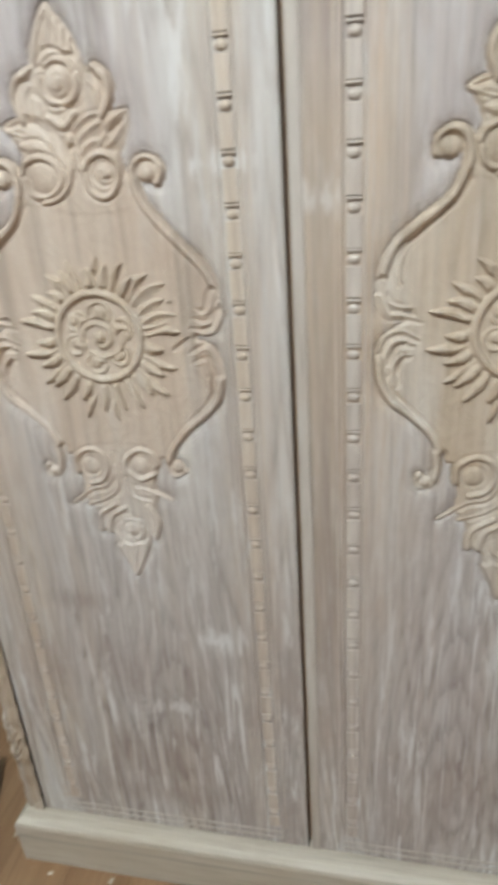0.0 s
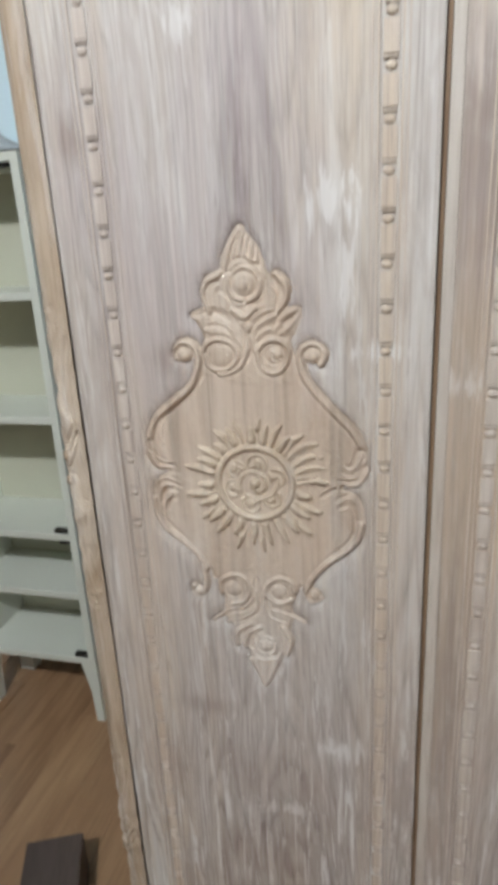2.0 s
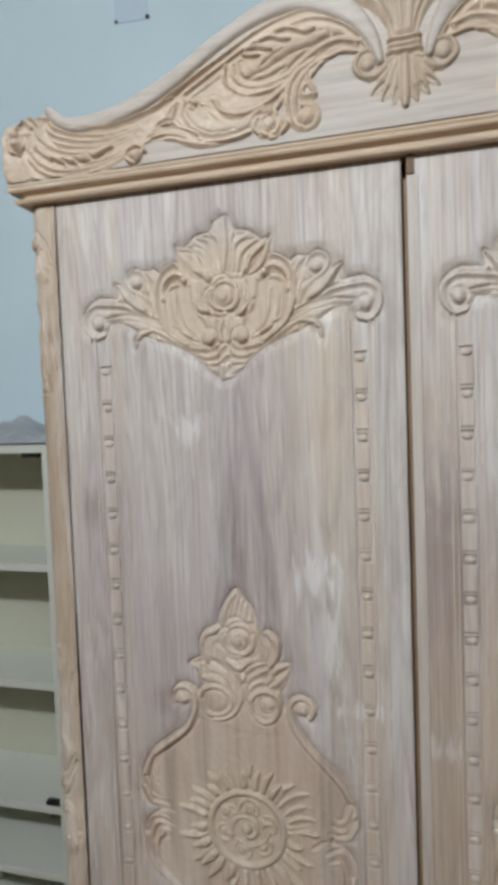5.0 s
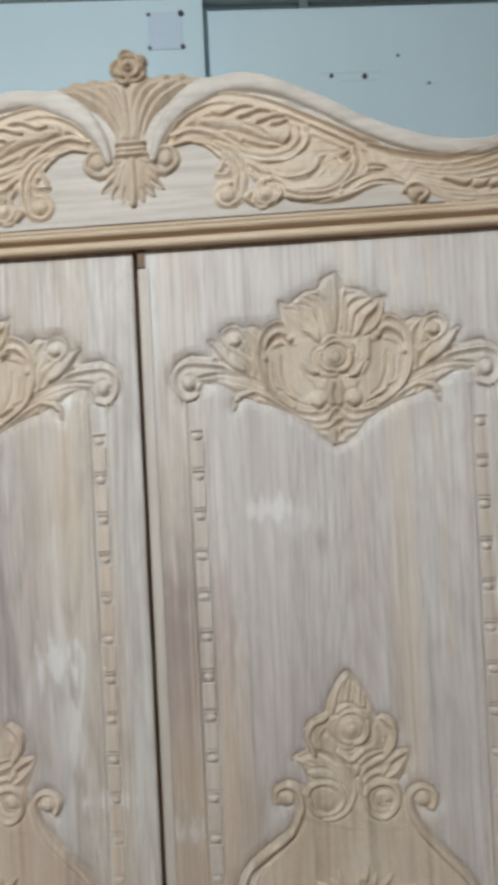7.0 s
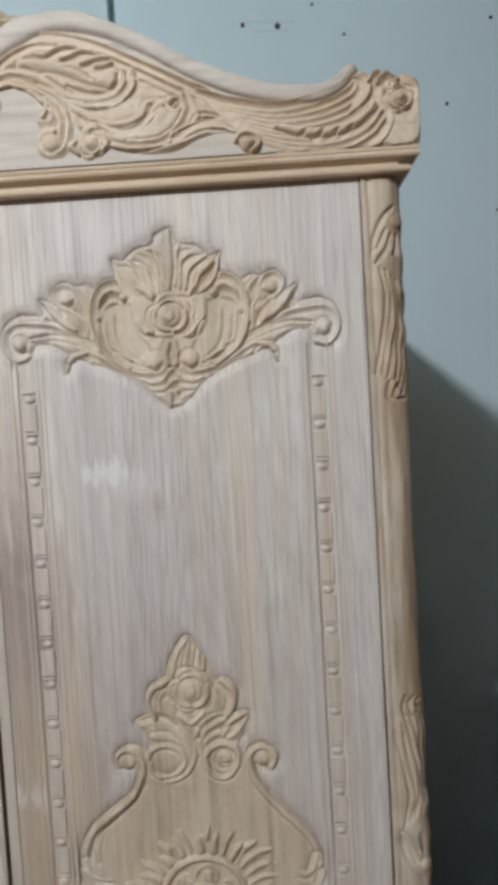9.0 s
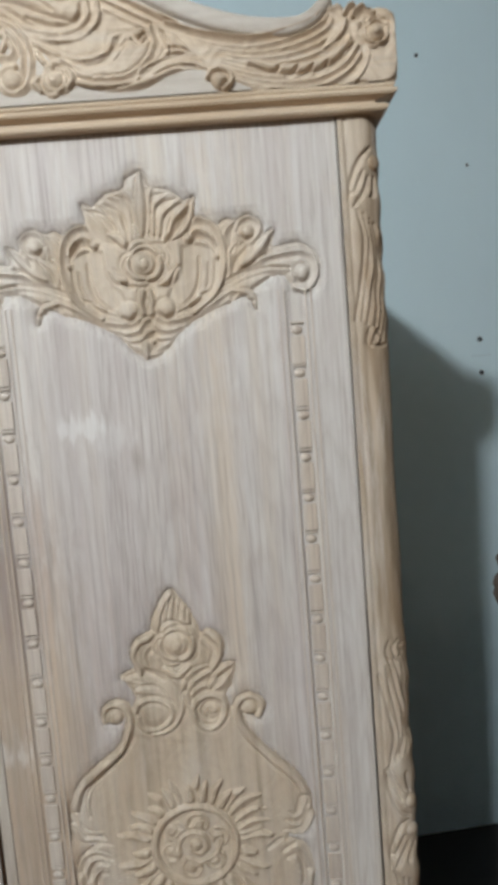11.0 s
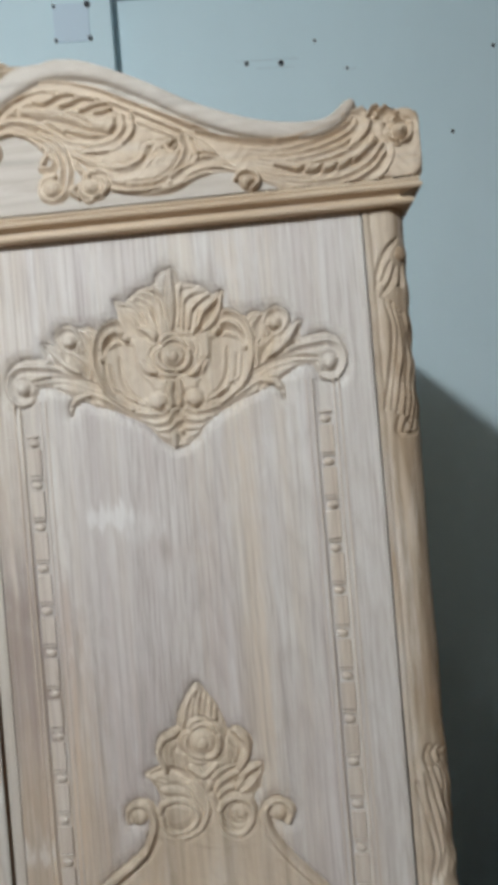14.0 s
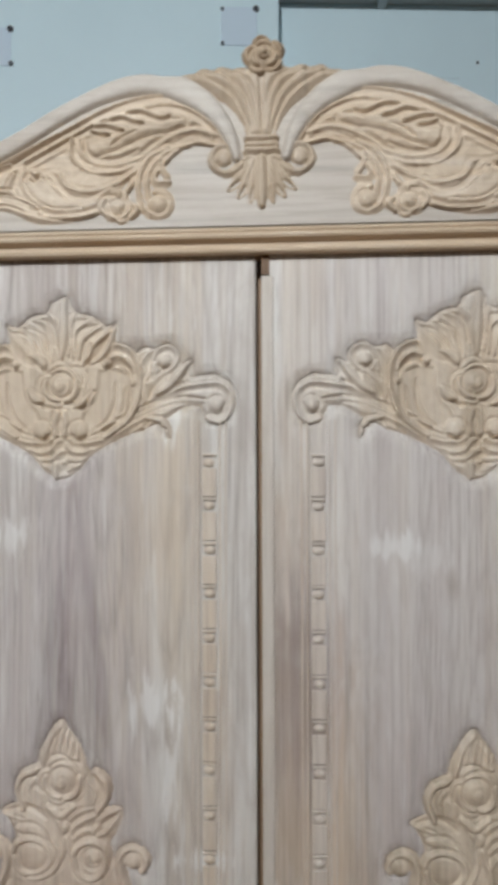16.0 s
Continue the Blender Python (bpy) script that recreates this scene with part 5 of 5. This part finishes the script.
# ---------- dark timber block on the floor ----------
block = tagged(new("timber_block"), "dark brown timber block lying on the floor", "timber block")
block.matrix_basis = pose(-0.672, -0.051, 0, 0, 0, 23.8)
slab("beam", DARK_WOOD, block, -0.0575, 0.0575, -0.112, 0.142, 0.0, 0.1, 0.003)
for x0, x1, z0, z1 in ((-0.0575, 0.0575, 0.088, 0.1), (-0.0575, -0.042, 0.001, 0.0875), (0.042, 0.0575, 0.001, 0.0875), (-0.0415, 0.0415, 0.001, 0.014)):
    slab("end_frame", SHADE_WOOD, block, x0, x1, -0.12, -0.1125, z0, z1, 0.001, "greyer worn edge round the end")

# ---------- chips left by the carver ----------
CHIP = wood_raw("pale_chip_wood", (0.62, 0.53, 0.42), (0.74, 0.66, 0.55))


def wood_chip(x, y, turn, size):
    """A small bent flake of wood."""
    bm = box(bmesh.new(), -0.5 * size, 0.5 * size, -0.3 * size, 0.3 * size, 0.0, 0.0022, 0.0006)
    for v in bm.verts:
        v.co.z += 6.0 * v.co.x ** 2
        v.co.y *= 1 - 30 * v.co.x
    ob = part("wood_chip", bm, CHIP)
    ob.matrix_basis = pose(x, y, 0.0002, 0, 0, turn)
    tagged(ob, "small pale wood chip lying on the floor", "wood chip", "wood chips on the floor")


for k, (x, y) in enumerate([(-0.393, -0.019), (-0.354, -0.042), (-0.298, -0.057), (-0.469, -0.047), (-0.571, 0.01)]):
    wood_chip(x, y, 67 * k, (0.012, 0.010, 0.015, 0.009, 0.008)[k])

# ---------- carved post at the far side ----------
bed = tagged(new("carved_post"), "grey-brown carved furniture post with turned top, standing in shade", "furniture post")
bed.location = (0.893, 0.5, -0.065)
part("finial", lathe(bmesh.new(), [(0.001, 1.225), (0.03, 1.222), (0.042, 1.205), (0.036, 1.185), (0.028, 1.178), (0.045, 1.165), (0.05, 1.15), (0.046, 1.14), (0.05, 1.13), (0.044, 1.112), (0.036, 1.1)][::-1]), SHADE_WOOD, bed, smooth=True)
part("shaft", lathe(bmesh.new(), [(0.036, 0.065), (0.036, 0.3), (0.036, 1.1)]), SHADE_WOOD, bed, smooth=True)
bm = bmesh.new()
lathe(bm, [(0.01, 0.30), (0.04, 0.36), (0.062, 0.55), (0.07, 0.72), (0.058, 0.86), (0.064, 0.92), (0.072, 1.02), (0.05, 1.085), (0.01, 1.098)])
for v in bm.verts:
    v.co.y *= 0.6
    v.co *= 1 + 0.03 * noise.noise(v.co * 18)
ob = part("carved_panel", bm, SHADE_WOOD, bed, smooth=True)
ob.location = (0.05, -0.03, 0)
# Rail and board are added out of view to shade the lower wall.
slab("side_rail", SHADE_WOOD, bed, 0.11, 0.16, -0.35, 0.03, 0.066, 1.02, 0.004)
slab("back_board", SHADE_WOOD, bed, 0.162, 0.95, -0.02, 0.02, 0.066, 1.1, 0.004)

# ---------- wall marks ----------


def screw(x, z, r, proud=0.0):
    bm = bmesh.new()
    lathe(bm, [(r, 0), (r * 0.9, 0.003), (r * 0.3, 0.004)], steps=10)
    bmesh.ops.rotate(bm, verts=bm.verts, matrix=Matrix.Rotation(radians(90), 3, "X"))
    ob = part("screw", bm, SCREW)
    ob.location = on_wall(x, z, proud)
    ob.rotation_euler = (0, 0, radians(TURN))
    tagged(ob, "dark screw head in the wall panel", "screw", "screws in the wall")
    return ob


def wall_patch(x, z):
    ob = slab("wall_patch", PATCH, None, -0.046, 0.046, -0.0025, 0.0, -0.05, 0.05, 0.001)
    ob.location = on_wall(x, z, 0.0555)
    ob.rotation_euler = (0, 0, radians(TURN))
    tagged(ob, "small pale square plate screwed to the wall", "wall plate", "plates on the wall")
    for dx, dz, r in ((-0.042, 0.044, 0.005), (0.044, 0.045, 0.0085), (-0.042, -0.046, 0.005), (0.046, -0.044, 0.0065)):
        screw(x + dx, z + dz, r, 0.0575)


wall_patch(-0.091, 2.706)
wall_patch(-0.715, 2.645)
for x, z, r in ((0.354, 2.604, 0.006), (0.447, 2.60, 0.008), (0.543, 2.655, 0.004), (0.626, 2.575, 0.004), (1.044, 1.616, 0.007), (1.045, 1.522, 0.007), (1.03, 2.093, 0.004), (0.901, 2.384, 0.005), (1.033, 2.612, 0.005)):
    screw(x, z, r)

PENCIL = painted("grey_pencil_line", (0.58, 0.71, 0.78), (0.64, 0.79, 0.86), 0.6)
for x, z, long in ((0.41, 2.611, 0.085), (0.43, 2.589, 0.05), (0.63, 2.574, 0.02), (1.045, 1.57, 0.03)):
    ob = slab("pencil_mark", PENCIL, None, -long, long, -0.0006, 0.0, -0.001, 0.001)
    ob.location = on_wall(x, z)
    ob.rotation_euler = (0, 0, radians(TURN))
    tagged(ob, "faint grey pencil line on the pale wall", "pencil mark", "marks on the wall")

# ---------- floor planks ----------
floor_ob = bpy.data.objects["floor"]
plank_bm = box(bmesh.new(), -0.0597, 0.0597, -0.5997, 0.5997, -0.0039, 0.0, 0.0004)
plank_me = bpy.data.meshes.new("plank")
plank_bm.to_mesh(plank_me)
plank_bm.free()
plank_me.materials.append(LAMINATE)
for column in range(26):
    for row in range(3):
        ob = mesh_part("plank", plank_me, None, floor_ob)
        ob.location = (-1.7 + 0.12 * column, -2.67 + 1.2 * row + (0.37 * column) % 0.6, -0.0002 * ((column * 7 + row) % 3))
